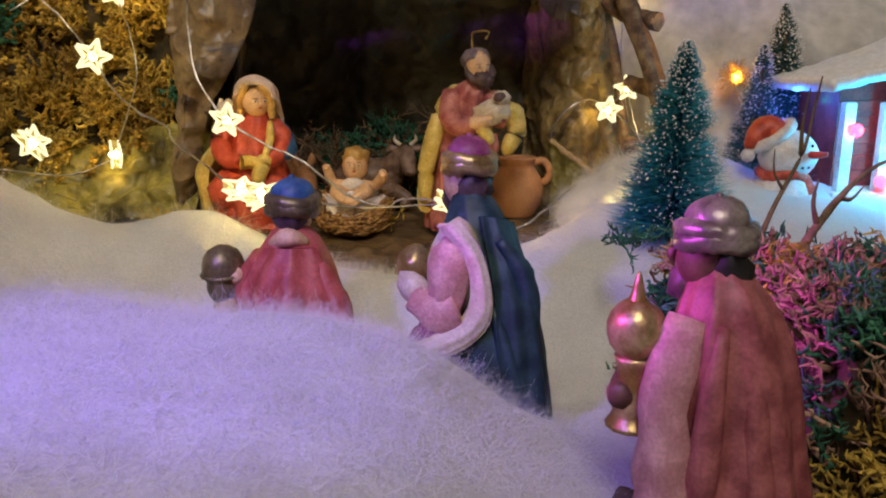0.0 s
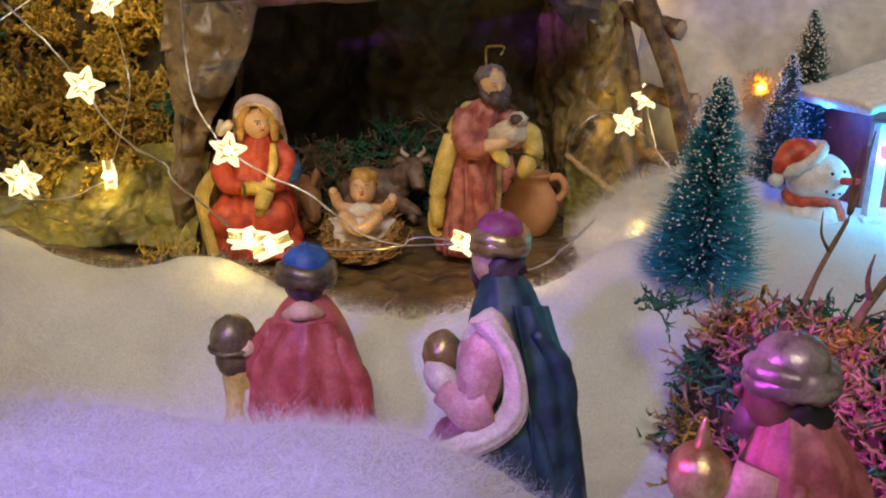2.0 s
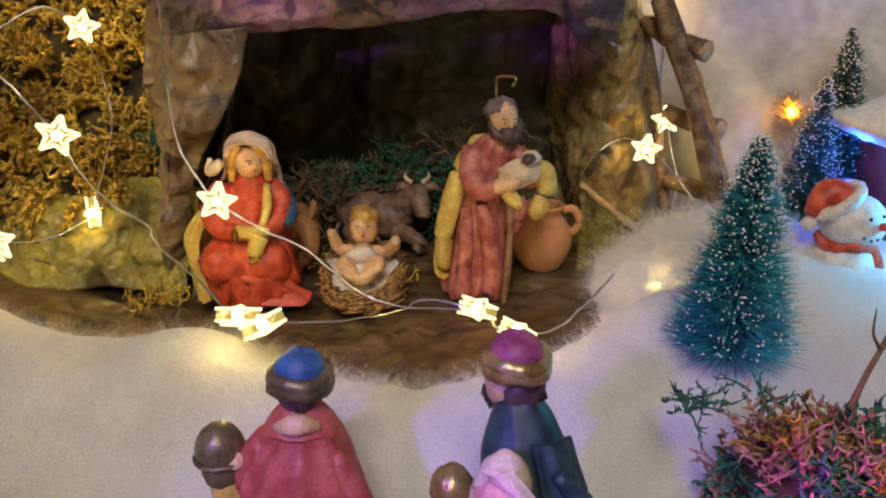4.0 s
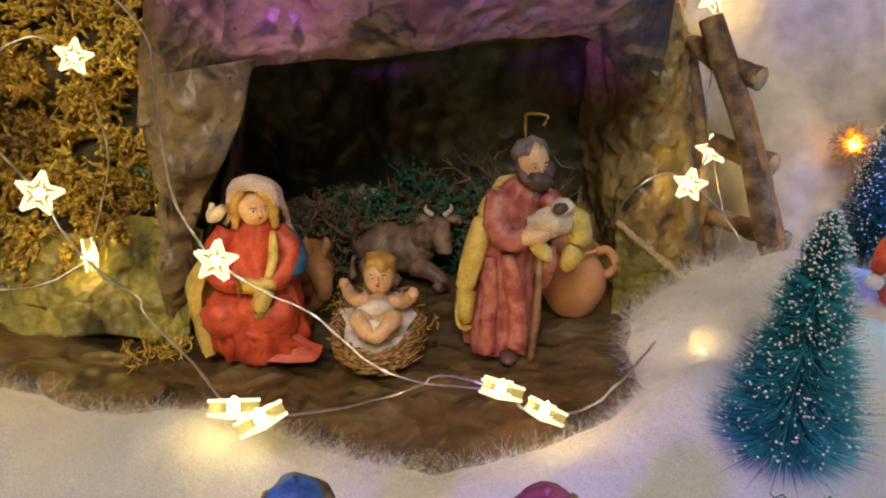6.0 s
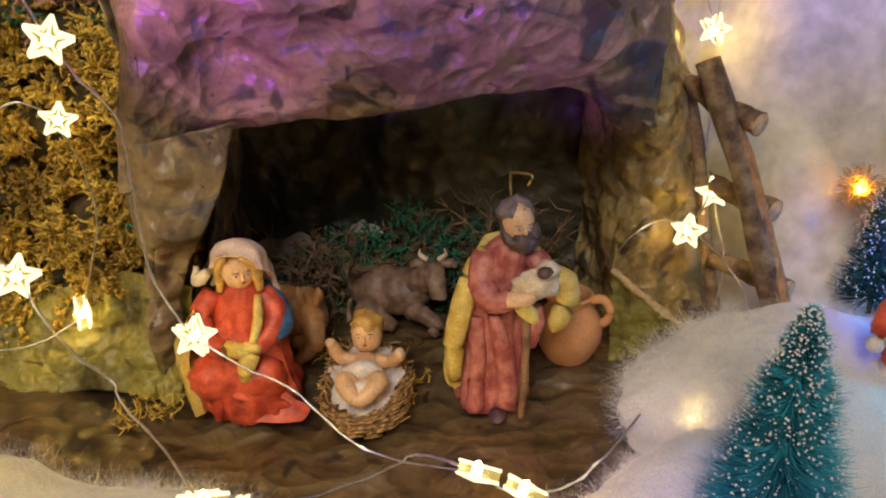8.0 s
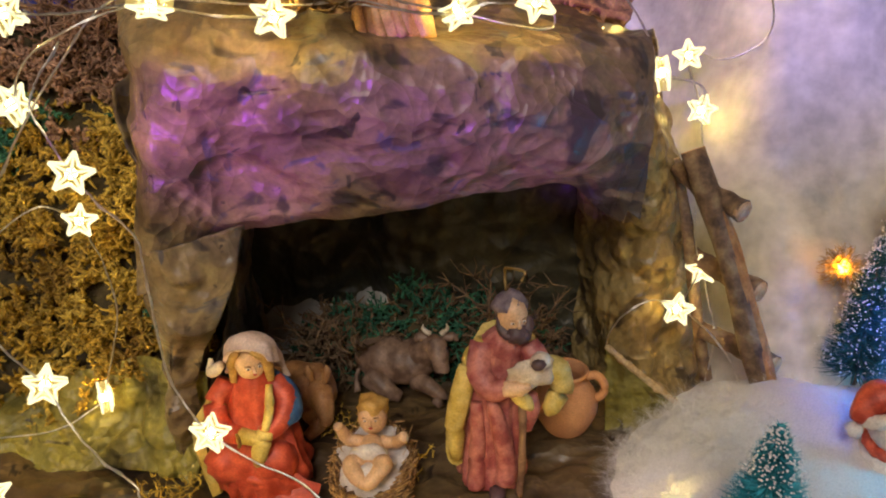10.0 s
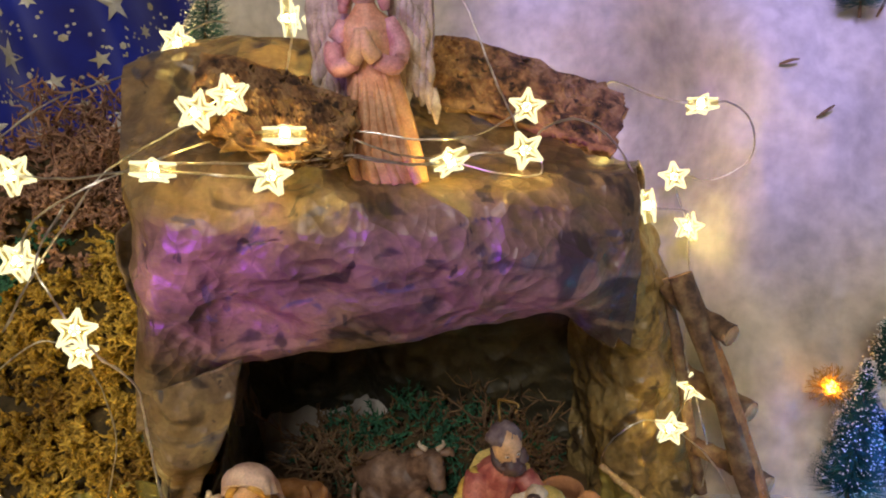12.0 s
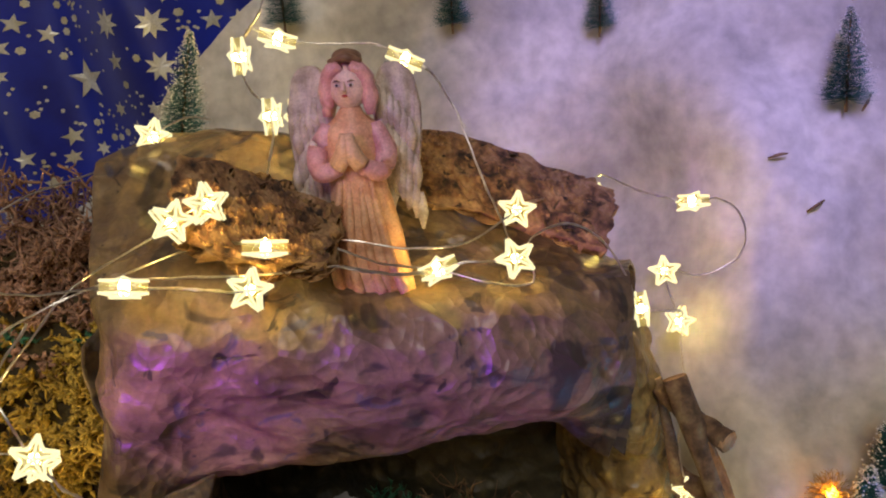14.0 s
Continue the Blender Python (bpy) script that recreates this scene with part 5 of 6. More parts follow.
d.cloth(P_VEIL, [[(-0.0065, -0.0080, 0.0835), (-0.0085, -0.002, 0.079), (-0.010, 0.006, 0.072), (-0.013, 0.008, 0.066)], [(-0.0035, -0.0085, 0.0885), (-0.0055, -0.001, 0.0905), (-0.0055, 0.008, 0.084), (-0.008, 0.012, 0.068)], [(0.004, -0.0100, 0.0905), (0.004, -0.001, 0.0945), (0.004, 0.0095, 0.087), (0.004, 0.013, 0.068)], [(0.0115, -0.0085, 0.0875), (0.0135, -0.001, 0.0895), (0.0135, 0.008, 0.083), (0.015, 0.012, 0.066)], [(0.0140, -0.0070, 0.0815), (0.0160, -0.002, 0.078), (0.0165, 0.006, 0.071), (0.018, 0.008, 0.062)]], 30, 24, 0.0010, 0.0003)
d.arm(P_CREAM, [(-0.0095, -0.005, 0.080), (-0.0135, -0.004, 0.076), (-0.016, -0.002, 0.0745), (-0.0155, -0.001, 0.081)], [0.0020, 0.0032, 0.0026, 0.0010])
d.stretch(0.85, 0.92)
d.stand("mother_figurine", "kneeling resin mother figurine in red dress and pale veil", "figurine", pose(-0.1015, 0.4135, 0.0165, 0, 0, 4), "nativity figurines")

# the father: standing, rose robe, yellow cloak, lamb in his arms, staff
d = Doll()
d.robe(P_ROSE, [(-0.001, 0.000, 0.000, 0.0145, 0.0125), (-0.001, 0.000, 0.008, 0.0150, 0.0130), (0.000, 0.000, 0.026, 0.0128, 0.0115), (0.001, 0.001, 0.046, 0.0115, 0.0100), (0.003, 0.001, 0.062, 0.0118, 0.0098), (0.006, 0.001, 0.074, 0.0118, 0.0090), (0.008, 0.000, 0.080, 0.0080, 0.0065), (0.010, -0.001, 0.084, 0.0040, 0.004)], 8, 0.10, 1.2, 0.3, 96)
d.arm(P_ROSE, [(0.001, -0.010, 0.050), (0.004, -0.0125, 0.036), (0.006, -0.0125, 0.020), (0.006, -0.0120, 0.006)], [0.0025, 0.0040, 0.0042, 0.0050])
d.arm(P_ROSE, [(-0.006, -0.009, 0.048), (-0.006, -0.0115, 0.032), (-0.007, -0.0120, 0.014), (-0.008, -0.0115, 0.003)], [0.0025, 0.0035, 0.0040, 0.0045])
d.cloth(P_YELLOW, [[(-0.003, 0.003, 0.079), (0.004, 0.009, 0.080), (0.014, 0.008, 0.079), (0.019, 0.003, 0.075)], [(-0.011, -0.001, 0.062), (-0.005, 0.011, 0.062), (0.012, 0.011, 0.062), (0.019, 0.003, 0.062)], [(-0.017, -0.004, 0.040), (-0.010, 0.012, 0.040), (0.009, 0.013, 0.040), (0.014, 0.006, 0.042)], [(-0.019, -0.006, 0.016), (-0.012, 0.012, 0.015), (0.006, 0.014, 0.014), (0.012, 0.008, 0.016)], [(-0.016, -0.006, 0.010), (-0.010, 0.011, 0.006), (0.004, 0.013, 0.004), (0.011, 0.008, 0.004)]], 34, 26, 0.0018, 0.0009, 2.0)
d.arm(P_YELLOW, [(-0.002, -0.003, 0.077), (-0.008, -0.003, 0.066), (-0.013, -0.006, 0.050), (-0.0165, -0.007, 0.034), (-0.0165, -0.007, 0.016)], [0.0035, 0.0045, 0.0048, 0.0045, 0.0030])
d.arm(P_ROSE, [(-0.002, -0.002, 0.076), (-0.004, -0.008, 0.064), (0.001, -0.013, 0.058), (0.008, -0.015, 0.060)], [0.0055, 0.0058, 0.0052, 0.0042])
d.arm(P_ROSE, [(0.017, -0.001, 0.074), (0.022, -0.006, 0.066), (0.021, -0.011, 0.060)], [0.0050, 0.0056, 0.0044])
d.arm(P_SKIN, [(0.007, -0.0155, 0.060), (0.013, -0.0170, 0.061), (0.018, -0.0165, 0.063)], [0.0036, 0.0034, 0.0020])
d.blob(P_CREAM, (0.018, -0.0130, 0.066), (0.0105, 0.0055, 0.0058), (0, -18, 0), lump=0.5)
d.blob(P_CREAM, (0.0225, -0.0150, 0.0735), (0.0046, 0.0046, 0.0040), lump=0.3)
d.blob(P_HAIR, (0.0215, -0.0185, 0.0740), (0.0032, 0.0022, 0.0026), lump=0.2)
d.arm(P_YELLOW, [(0.020, -0.010, 0.066), (0.0285, -0.008, 0.066), (0.0315, -0.007, 0.056), (0.027, -0.010, 0.047), (0.025, -0.011, 0.043)], [0.0045, 0.0055, 0.0052, 0.0042, 0.0015])
d.arm(P_YELLOW, [(0.012, -0.0160, 0.058), (0.016, -0.0165, 0.053), (0.018, -0.016, 0.050)], [0.0035, 0.0030, 0.0014])
d.arm(P_ROSE, [(0.017, -0.011, 0.054), (0.0175, -0.012, 0.046), (0.016, -0.012, 0.036)], [0.0038, 0.0040, 0.0022])
d.arm(P_BROWN, [(0.0145, -0.0150, 0.056), (0.0140, -0.0155, 0.036), (0.0130, -0.0150, 0.016), (0.0120, -0.0145, 0.000)], [0.0018, 0.0016, 0.0017, 0.0015], n=8, rough=0.3)
d.blob(P_HAIR, (0.002, -0.0155, 0.0022), (0.0040, 0.0062, 0.0026))
d.blob(P_SKIN, (0.0110, -0.003, 0.0895), (0.0066, 0.0070, 0.0088))
d.face((0.0110, -0.003, 0.0895), 0.0073, 22, 6)
d.blob(P_GREYHAIR, (0.0098, 0.0000, 0.0928), (0.0077, 0.0080, 0.0072), lump=0.3)
d.blob(P_HAIR, (0.0135, -0.0078, 0.0832), (0.0052, 0.0036, 0.0048), (0, 0, 20), lump=0.5)
for e in (-1, 1):
    d.arm(P_HAIR, [(0.0115 + 0.0062 * e, -0.0040, 0.090), (0.0118 + 0.0056 * e, -0.0065, 0.0855), (0.0128 + 0.003 * e, -0.0085, 0.0820)], [0.0014, 0.0022, 0.0024], rough=0.4)
d.arm(P_GOLD, [(0.0085, 0.006, 0.094), (0.0080, 0.007, 0.106), (0.0095, 0.006, 0.1085), (0.0165, 0.002, 0.1085), (0.0150, 0.001, 0.1045)], [0.0005] * 5, n=6, rough=0)
d.stretch(0.965)
d.stand("father_figurine", "standing resin father figurine in rose robe and yellow cloak", "figurine", pose(0.0075, 0.4205, 0.0150, 0, 0, 0), "nativity figurines")

# the crib: straw basket with a white sheet; the baby lies on it
nest = thing("manger", "oval straw manger lined with a white sheet", "manger", (-0.0475, 0.4085, 0.0150))
nest.scale = (0.9, 0.95, 0.88)
rings = []
for z, k in ((0.000, 0.62), (0.004, 0.80), (0.010, 0.95), (0.016, 1.02), (0.019, 0.98), (0.0185, 0.84), (0.015, 0.70), (0.012, 0.30)):
    rings.append([(0.0205 * k * math.cos(a), 0.0245 * k * math.sin(a), z + 0.006 * math.sin(a) * (z / 0.019)) for a in [2 * math.pi * j / 48 for j in range(48)]])
part("basket", Shape().rings(rings), P_BROWN, nest, "brown woven straw basket")
rnd = random.Random(51)
s = Shape()
for _ in range(620):
    a = rnd.random() * 2 * math.pi
    k, z = rnd.choice(((1.0, 0.018), (1.03, 0.014), (0.98, 0.009), (0.92, 0.019), (0.84, 0.0185)))
    z += rnd.gauss(0, 0.0015) + 0.006 * math.sin(a) * (z / 0.019)
    p = Vector((0.0208 * k * math.cos(a), 0.0248 * k * math.sin(a), z))
    e = Vector((-math.sin(a), math.cos(a), 0)) * rnd.uniform(0.0015, 0.0045) + Vector((math.cos(a), math.sin(a), 0.7)) * rnd.gauss(0.0006, 0.0014)
    s.limb([tuple(p - e), tuple(p + Vector((math.cos(a), math.sin(a), 0.3)) * 0.0006), tuple(p + e)], [0.0005, 0.0007, 0.0003], n=4, k=1)
part("straw", s, P_STRAW, nest, "golden-brown straw rim")


def sheet_at(u, v):
    a, k = 2 * math.pi * u, v
    r = 1 + 0.10 * math.sin(7 * a) * k + 0.06 * math.sin(13 * a + 1) * k
    return (0.0172 * k * r * math.cos(a), 0.0205 * k * r * math.sin(a), 0.0165 + 0.0035 * k * k + 0.0010 * math.sin(9 * a) * k + 0.007 * k * math.sin(a))


part("bedsheet", Shape().grid(sheet_at, 72, 14), P_WHITE, nest, "crumpled white sheet")

d = Doll()
d.arm(P_SKIN, [(0, 0.006, 0.007), (0, 0.001, 0.0065), (0, -0.005, 0.005)], [0.0050, 0.0058, 0.0052])
d.arm(P_SKIN, [(-0.004, 0.005, 0.008), (-0.010, 0.006, 0.009), (-0.0125, 0.006, 0.0145), (-0.013, 0.005, 0.018)], [0.0026, 0.0026, 0.0024, 0.0020])
d.arm(P_SKIN, [(0.004, 0.005, 0.008), (0.010, 0.005, 0.008), (0.0135, 0.003, 0.0125), (0.0145, 0.001, 0.016)], [0.0026, 0.0026, 0.0024, 0.0020])
d.arm(P_SKIN, [(-0.003, -0.005, 0.006), (-0.0065, -0.008, 0.010), (-0.003, -0.014, 0.0085), (0.001, -0.0165, 0.007)], [0.0034, 0.0036, 0.0030, 0.0022])
d.arm(P_SKIN, [(0.003, -0.005, 0.006), (0.0068, -0.008, 0.010), (0.0035, -0.014, 0.0085), (-0.001, -0.0165, 0.007)], [0.0034, 0.0036, 0.0030, 0.0022])
d.arm(P_WHITE, [(-0.006, -0.002, 0.0075), (0.0, -0.003, 0.0115), (0.006, -0.002, 0.0075)], [0.0030, 0.0032, 0.0030], rough=0.3)
d.blob(P_WHITE, (0, -0.0105, 0.0068), (0.0046, 0.0050, 0.0036), lump=0.3)
d.blob(P_SKIN, (0, 0.013, 0.0150), (0.0062, 0.0062, 0.0074), (-25, 0, 0))
d.face((0, 0.013, 0.0150), 0.0064, 0, -20)
d.blob(P_BLOND, (0, 0.0150, 0.0182), (0.0065, 0.0060, 0.0058), (-25, 0, 0), lump=0.4)
d.stand("baby_figurine", "small resin baby figurine lying on a white sheet", "figurine", pose(-0.0475, 0.4085, 0.0300, 12, 0, 0) @ Matrix.Scale(1.1, 4), "nativity figurines")

# ox and donkey, lying
d = Doll()
d.arm(P_OX, [(-0.026, 0.004, 0.012), (-0.020, 0.003, 0.016), (-0.006, 0.000, 0.017), (0.006, -0.003, 0.018), (0.013, -0.006, 0.022)], [0.0040, 0.0125, 0.0130, 0.0120, 0.0070], n=20)
d.arm(P_OX, [(0.008, -0.004, 0.022), (0.015, -0.008, 0.029), (0.019, -0.011, 0.033)], [0.0080, 0.0068, 0.0060], n=16)
d.arm(P_OX, [(0.018, -0.010, 0.034), (0.021, -0.016, 0.029), (0.022, -0.0195, 0.0235), (0.022, -0.0205, 0.0215)], [0.0058, 0.0052, 0.0042, 0.0036], n=14)
for e in (-1, 1):
    d.arm(P_OX, [(0.019 + 0.004 * e, -0.009, 0.036), (0.019 + 0.009 * e, -0.008, 0.036), (0.019 + 0.0115 * e, -0.009, 0.034)], [0.0016, 0.0026, 0.0006], n=8)
    d.arm(P_CREAM, [(0.019 + 0.003 * e, -0.009, 0.0385), (0.019 + 0.0065 * e, -0.009, 0.0415), (0.019 + 0.0062 * e, -0.010, 0.0450)], [0.0014, 0.0010, 0.0003], n=8)
    d.blob(P_BLACK, (0.0205 + 0.0045 * e, -0.0145, 0.0325), (0.0009, 0.0009, 0.0009), n=8)
d.arm(P_OX, [(0.006, -0.010, 0.010), (0.014, -0.016, 0.010), (0.021, -0.020, 0.006), (0.018, -0.022, 0.002)], [0.0052, 0.0044, 0.0034, 0.0030])
d.arm(P_OX, [(-0.018, -0.008, 0.012), (-0.010, -0.015, 0.008), (-0.002, -0.016, 0.003)], [0.0075, 0.0055, 0.0030])
d.arm(P_OX, [(-0.026, 0.003, 0.014), (-0.028, -0.004, 0.009), (-0.027, -0.010, 0.003)], [0.0010, 0.0012, 0.0018], n=8)
d.stand("ox_figurine", "brown resin ox figurine lying on the cave floor", "figurine", pose(-0.0425, 0.4940, 0.0160, 0, 0, 0), "nativity figurines")
d = Doll()
d.arm(P_DONKEY, [(-0.020, 0.004, 0.014), (-0.014, 0.003, 0.018), (0.000, 0.000, 0.019), (0.010, -0.003, 0.020), (0.015, -0.005, 0.022)], [0.0040, 0.0125, 0.0135, 0.0125, 0.0070], n=20)
d.arm(P_DONKEY, [(0.010, -0.006, 0.022), (0.014, -0.012, 0.019), (0.016, -0.017, 0.013), (0.015, -0.019, 0.009)], [0.0075, 0.0062, 0.0045, 0.0030], n=14)
for e in (-1, 1):
    d.arm(P_DONKEY, [(0.012 + 0.003 * e, -0.008, 0.027), (0.012 + 0.005 * e, -0.007, 0.033), (0.012 + 0.005 * e, -0.007, 0.037)], [0.0014, 0.0022, 0.0005], n=8)
    d.blob(P_BLACK, (0.0145 + 0.0050 * e, -0.0145, 0.0185), (0.0008, 0.0008, 0.0008), n=8)
d.arm(P_DONKEY, [(0.006, -0.010, 0.010), (0.012, -0.017, 0.008), (0.006, -0.021, 0.003)], [0.0052, 0.0042, 0.0028])
d.stand("donkey_figurine", "tan resin donkey figurine lying on the cave floor", "figurine", pose(-0.0945, 0.4650, 0.0155, 0, 0, 0), "nativity figurines")


# ---- three kings, seen from behind; their front is +y here ----
def turban(d, c, r, m_top, m_roll):
    d.blob(m_top, (c[0], c[1], c[2] + 0.25 * r), (r * 0.86, r * 0.86, r * 0.72), lump=0.1)
    d.blob(m_top, (c[0], c[1], c[2] + 0.95 * r), (r * 0.14, r * 0.14, r * 0.12), n=8)
    for k, dz, rr in ((1.0, -0.22, 0.30), (1.03, 0.06, 0.26)):
        pts = [(c[0] + r * 0.84 * k * math.cos(a), c[1] + r * 0.84 * k * math.sin(a), c[2] + r * dz + 0.07 * r * math.sin(2 * a + 5 * dz)) for a in [2 * math.pi * i / 16 for i in range(17)]]
        d.arm(m_roll, pts, [r * rr] * 17, n=10, rough=0.25)


# first king: kneeling, crimson cape, blue turban, gift at his side
d = Doll()
d.robe(P_CRIMSON, [(-0.001, 0.000, 0.000, 0.0205, 0.0200), (-0.001, 0.000, 0.010, 0.0205, 0.0195), (-0.001, 0.000, 0.026, 0.0180, 0.0165), (-0.002, 0.001, 0.040, 0.0160, 0.0140), (-0.003, 0.002, 0.050, 0.0132, 0.0112), (-0.003, 0.003, 0.057, 0.0090, 0.0080), (-0.003, 0.004, 0.062, 0.0045, 0.0045)], 5, 0.035, 1.5, 1.0)
d.cloth(P_CRIMSON, [[(-0.010, -0.005, 0.055), (-0.003, -0.0095, 0.0560), (0.006, -0.005, 0.055)], [(-0.018, -0.006, 0.042), (-0.003, -0.0150, 0.042), (0.0125, -0.008, 0.042)], [(-0.021, -0.013, 0.020), (-0.002, -0.0205, 0.020), (0.018, -0.012, 0.024)], [(-0.024, -0.015, 0.000), (-0.001, -0.0240, 0.000), (0.0225, -0.013, 0.000)]], 30, 40, 0.0010, 0.0008, 1.0)
d.arm(P_CRIMSON, [(0.007, -0.006, 0.050), (0.0135, -0.008, 0.036), (0.0165, -0.011, 0.020), (0.020, -0.012, 0.004)], [0.0026, 0.0040, 0.0042, 0.0048], rough=0.3)
d.arm(P_SKIN, [(-0.009, -0.002, 0.0560), (-0.003, -0.0050, 0.0590), (0.003, -0.002, 0.0565)], [0.0016, 0.0032, 0.0016])
d.arm(P_CRIMSON, [(-0.011, 0.001, 0.050), (-0.019, 0.004, 0.038), (-0.021, 0.010, 0.028)], [0.0060, 0.0068, 0.0056])
d.arm(P_CREAM, [(-0.019, -0.001, 0.030), (-0.023, 0.001, 0.018), (-0.024, 0.002, 0.004)], [0.0040, 0.0050, 0.0060])
d.arm(P_SKIN, [(-0.020, 0.006, 0.038), (-0.022, 0.002, 0.043), (-0.0215, -0.003, 0.046)], [0.0034, 0.0034, 0.0024])
d.blob(P_SKIN, (-0.003, 0.006, 0.0635), (0.0062, 0.0066, 0.0076))
d.blob(P_HAIR, (-0.003, 0.003, 0.0640), (0.0062, 0.0058, 0.0056), lump=0.4)
turban(d, (-0.0025, 0.004, 0.0695), 0.0086, P_BLUE, P_OLIVE)
d.blob(P_OLIVE, (-0.0270, 0.002, 0.0470), (0.0072, 0.0072, 0.0080), lump=0.05)
d.blob(P_OLIVE, (-0.0268, 0.002, 0.0405), (0.0060, 0.0062, 0.0070), lump=0.1)
d.arm(P_OLIVE, [(-0.0270 + 0.0072 * math.cos(a), 0.002 + 0.0072 * math.sin(a), 0.0445) for a in [2 * math.pi * i / 12 for i in range(13)]], [0.0007] * 13, n=6, rough=0)
d.arm(P_YELLOW, [(-0.0262, 0.002, 0.042), (-0.0250, 0.002, 0.030), (-0.0240, 0.002, 0.002)], [0.0048, 0.0056, 0.0080], rough=0.3)
d.stand("king_figurine", "kneeling resin king figurine in crimson cape and blue turban", "figurine", pose(-0.0485, 0.2560, -0.0130, 0, 0, 0), "three king figurines")

# second king: bowing, navy cape over a pale pink sleeve, plum turban
d = Doll()
d.robe(P_NAVY, [(0.006, -0.002, 0.000, 0.0175, 0.0185), (0.006, -0.002, 0.014, 0.0170, 0.0175), (0.004, -0.001, 0.034, 0.0145, 0.0150), (0.002, 0.001, 0.052, 0.0128, 0.0122), (0.000, 0.004, 0.066, 0.0115, 0.0100), (-0.001, 0.007, 0.076, 0.0080, 0.0075), (-0.002, 0.009, 0.082, 0.0045, 0.0045)], 7, 0.055, 1.5, 2.2)
d.cloth(P_NAVY, [[(0.000, -0.006, 0.076), (0.006, -0.004, 0.075), (0.010, 0.004, 0.072)], [(0.004, -0.0130, 0.055), (0.013, -0.0100, 0.055), (0.0165, 0.002, 0.054)], [(0.006, -0.0175, 0.030), (0.018, -0.0130, 0.030), (0.021, 0.002, 0.030)], [(0.006, -0.0200, 0.002), (0.021, -0.0150, 0.002), (0.024, 0.002, 0.002)]], 34, 34, 0.0010, 0.0006, 0.5)
for pts, r in (([(0.006, -0.009, 0.070), (0.0125, -0.0085, 0.060), (0.0150, -0.0075, 0.048), (0.0190, -0.0095, 0.026)], 0.0034), ([(0.004, -0.0130, 0.052), (0.0095, -0.0145, 0.034), (0.0160, -0.0130, 0.010)], 0.0030)):
    d.arm(P_NAVY, pts, [r * 0.4] + [r] * (len(pts) - 2) + [r * 0.7], rough=0.3)
RIM = [(-0.0120, 0.0755, -0.0060, 0.0765), (-0.0043, 0.0672, 0.0005, 0.0672), (-0.0022, 0.0568, 0.0035, 0.0534), (-0.0050, 0.0495, 0.0004, 0.0450), (-0.0120, 0.0452, -0.0086, 0.0392), (-0.0205, 0.0415, -0.0205, 0.0368)]
d.cloth(P_CREAM, [[(a, -0.0150, z), ((a + b) / 2, -0.0172, (z + w) / 2), (b, -0.0160, w)] for a, z, b, w in RIM], 40, 12, 0.0007, 0.0002)
d.blob(P_CREAM, (-0.0075, -0.0085, 0.0620), (0.0078, 0.0064, 0.0140), (0, 6, 0), lump=0.1)
d.blob(P_PINK, (-0.0085, -0.0120, 0.0605), (0.0064, 0.0046, 0.0120), (0, 6, 0), lump=0.35)
d.arm(P_PINK, [(-0.006, -0.012, 0.052), (-0.012, -0.011, 0.050), (-0.018, -0.007, 0.0535)], [0.0060, 0.0056, 0.0044], rough=0.35)
d.arm(P_PLUM, [(-0.007, -0.010, 0.048), (-0.013, -0.009, 0.042), (-0.019, -0.006, 0.036), (-0.021, -0.003, 0.012)], [0.0056, 0.0056, 0.0050, 0.0076], rough=0.3)
d.arm(P_CREAM, [(-0.016, -0.007, 0.0535), (-0.0195, -0.005, 0.0560), (-0.0205, -0.002, 0.0600)], [0.0036, 0.0042, 0.0034])
d.stretch(1.05)
d.blob(P_GOLD, (-0.0190, -0.001, 0.0640), (0.0056, 0.0056, 0.0062), lump=0.15)
d.blob(P_SKIN, (-0.0045, 0.0115, 0.0880), (0.0060, 0.0064, 0.0078))
d.blob(P_HAIR, (-0.0010, 0.0085, 0.0865), (0.0058, 0.0056, 0.0062), lump=0.4)
d.blob(P_HAIR, (-0.0070, 0.016, 0.0820), (0.0036, 0.0036, 0.0044), lump=0.4)
turban(d, (-0.0025, 0.0095, 0.0945), 0.0079, P_PLUM, P_GOLD)
d.stand("king_figurine", "bowing resin king figurine in navy cape and plum turban", "figurine", pose(0.0105, 0.2280, -0.0215, 0, 0, 0), "three king figurines")

# third king: standing, rose cape, pearl turban, dark face, gold censer
d = Doll()
d.robe(P_ROSE_DARK, [(0.002, 0.000, 0.000, 0.0190, 0.0170), (0.002, 0.000, 0.012, 0.0195, 0.0170), (0.002, 0.000, 0.032, 0.0170, 0.0150), (0.001, 0.000, 0.052, 0.0140, 0.0120), (0.000, 0.001, 0.064, 0.0120, 0.0100), (-0.001, 0.002, 0.071, 0.0085, 0.0080), (-0.002, 0.003, 0.076, 0.0045, 0.0045)], 7, 0.13, 1.0, 0.4, 96)
for pts, r in (([(-0.004, -0.0075, 0.066), (-0.007, -0.0115, 0.048), (-0.009, -0.0130, 0.026), (-0.012, -0.0130, 0.002)], 0.0030), ([(0.003, -0.0075, 0.064), (0.003, -0.0110, 0.044), (0.005, -0.0135, 0.022), (0.008, -0.0140, 0.000)], 0.0034), ([(0.008, -0.0050, 0.060), (0.010, -0.0080, 0.040), (0.014, -0.0090, 0.014), (0.016, -0.0100, 0.000)], 0.0030)):
    d.arm(P_ROSE_DARK, pts, [r * 0.4, r, r * 1.15, r * 1.3], rough=0.25)
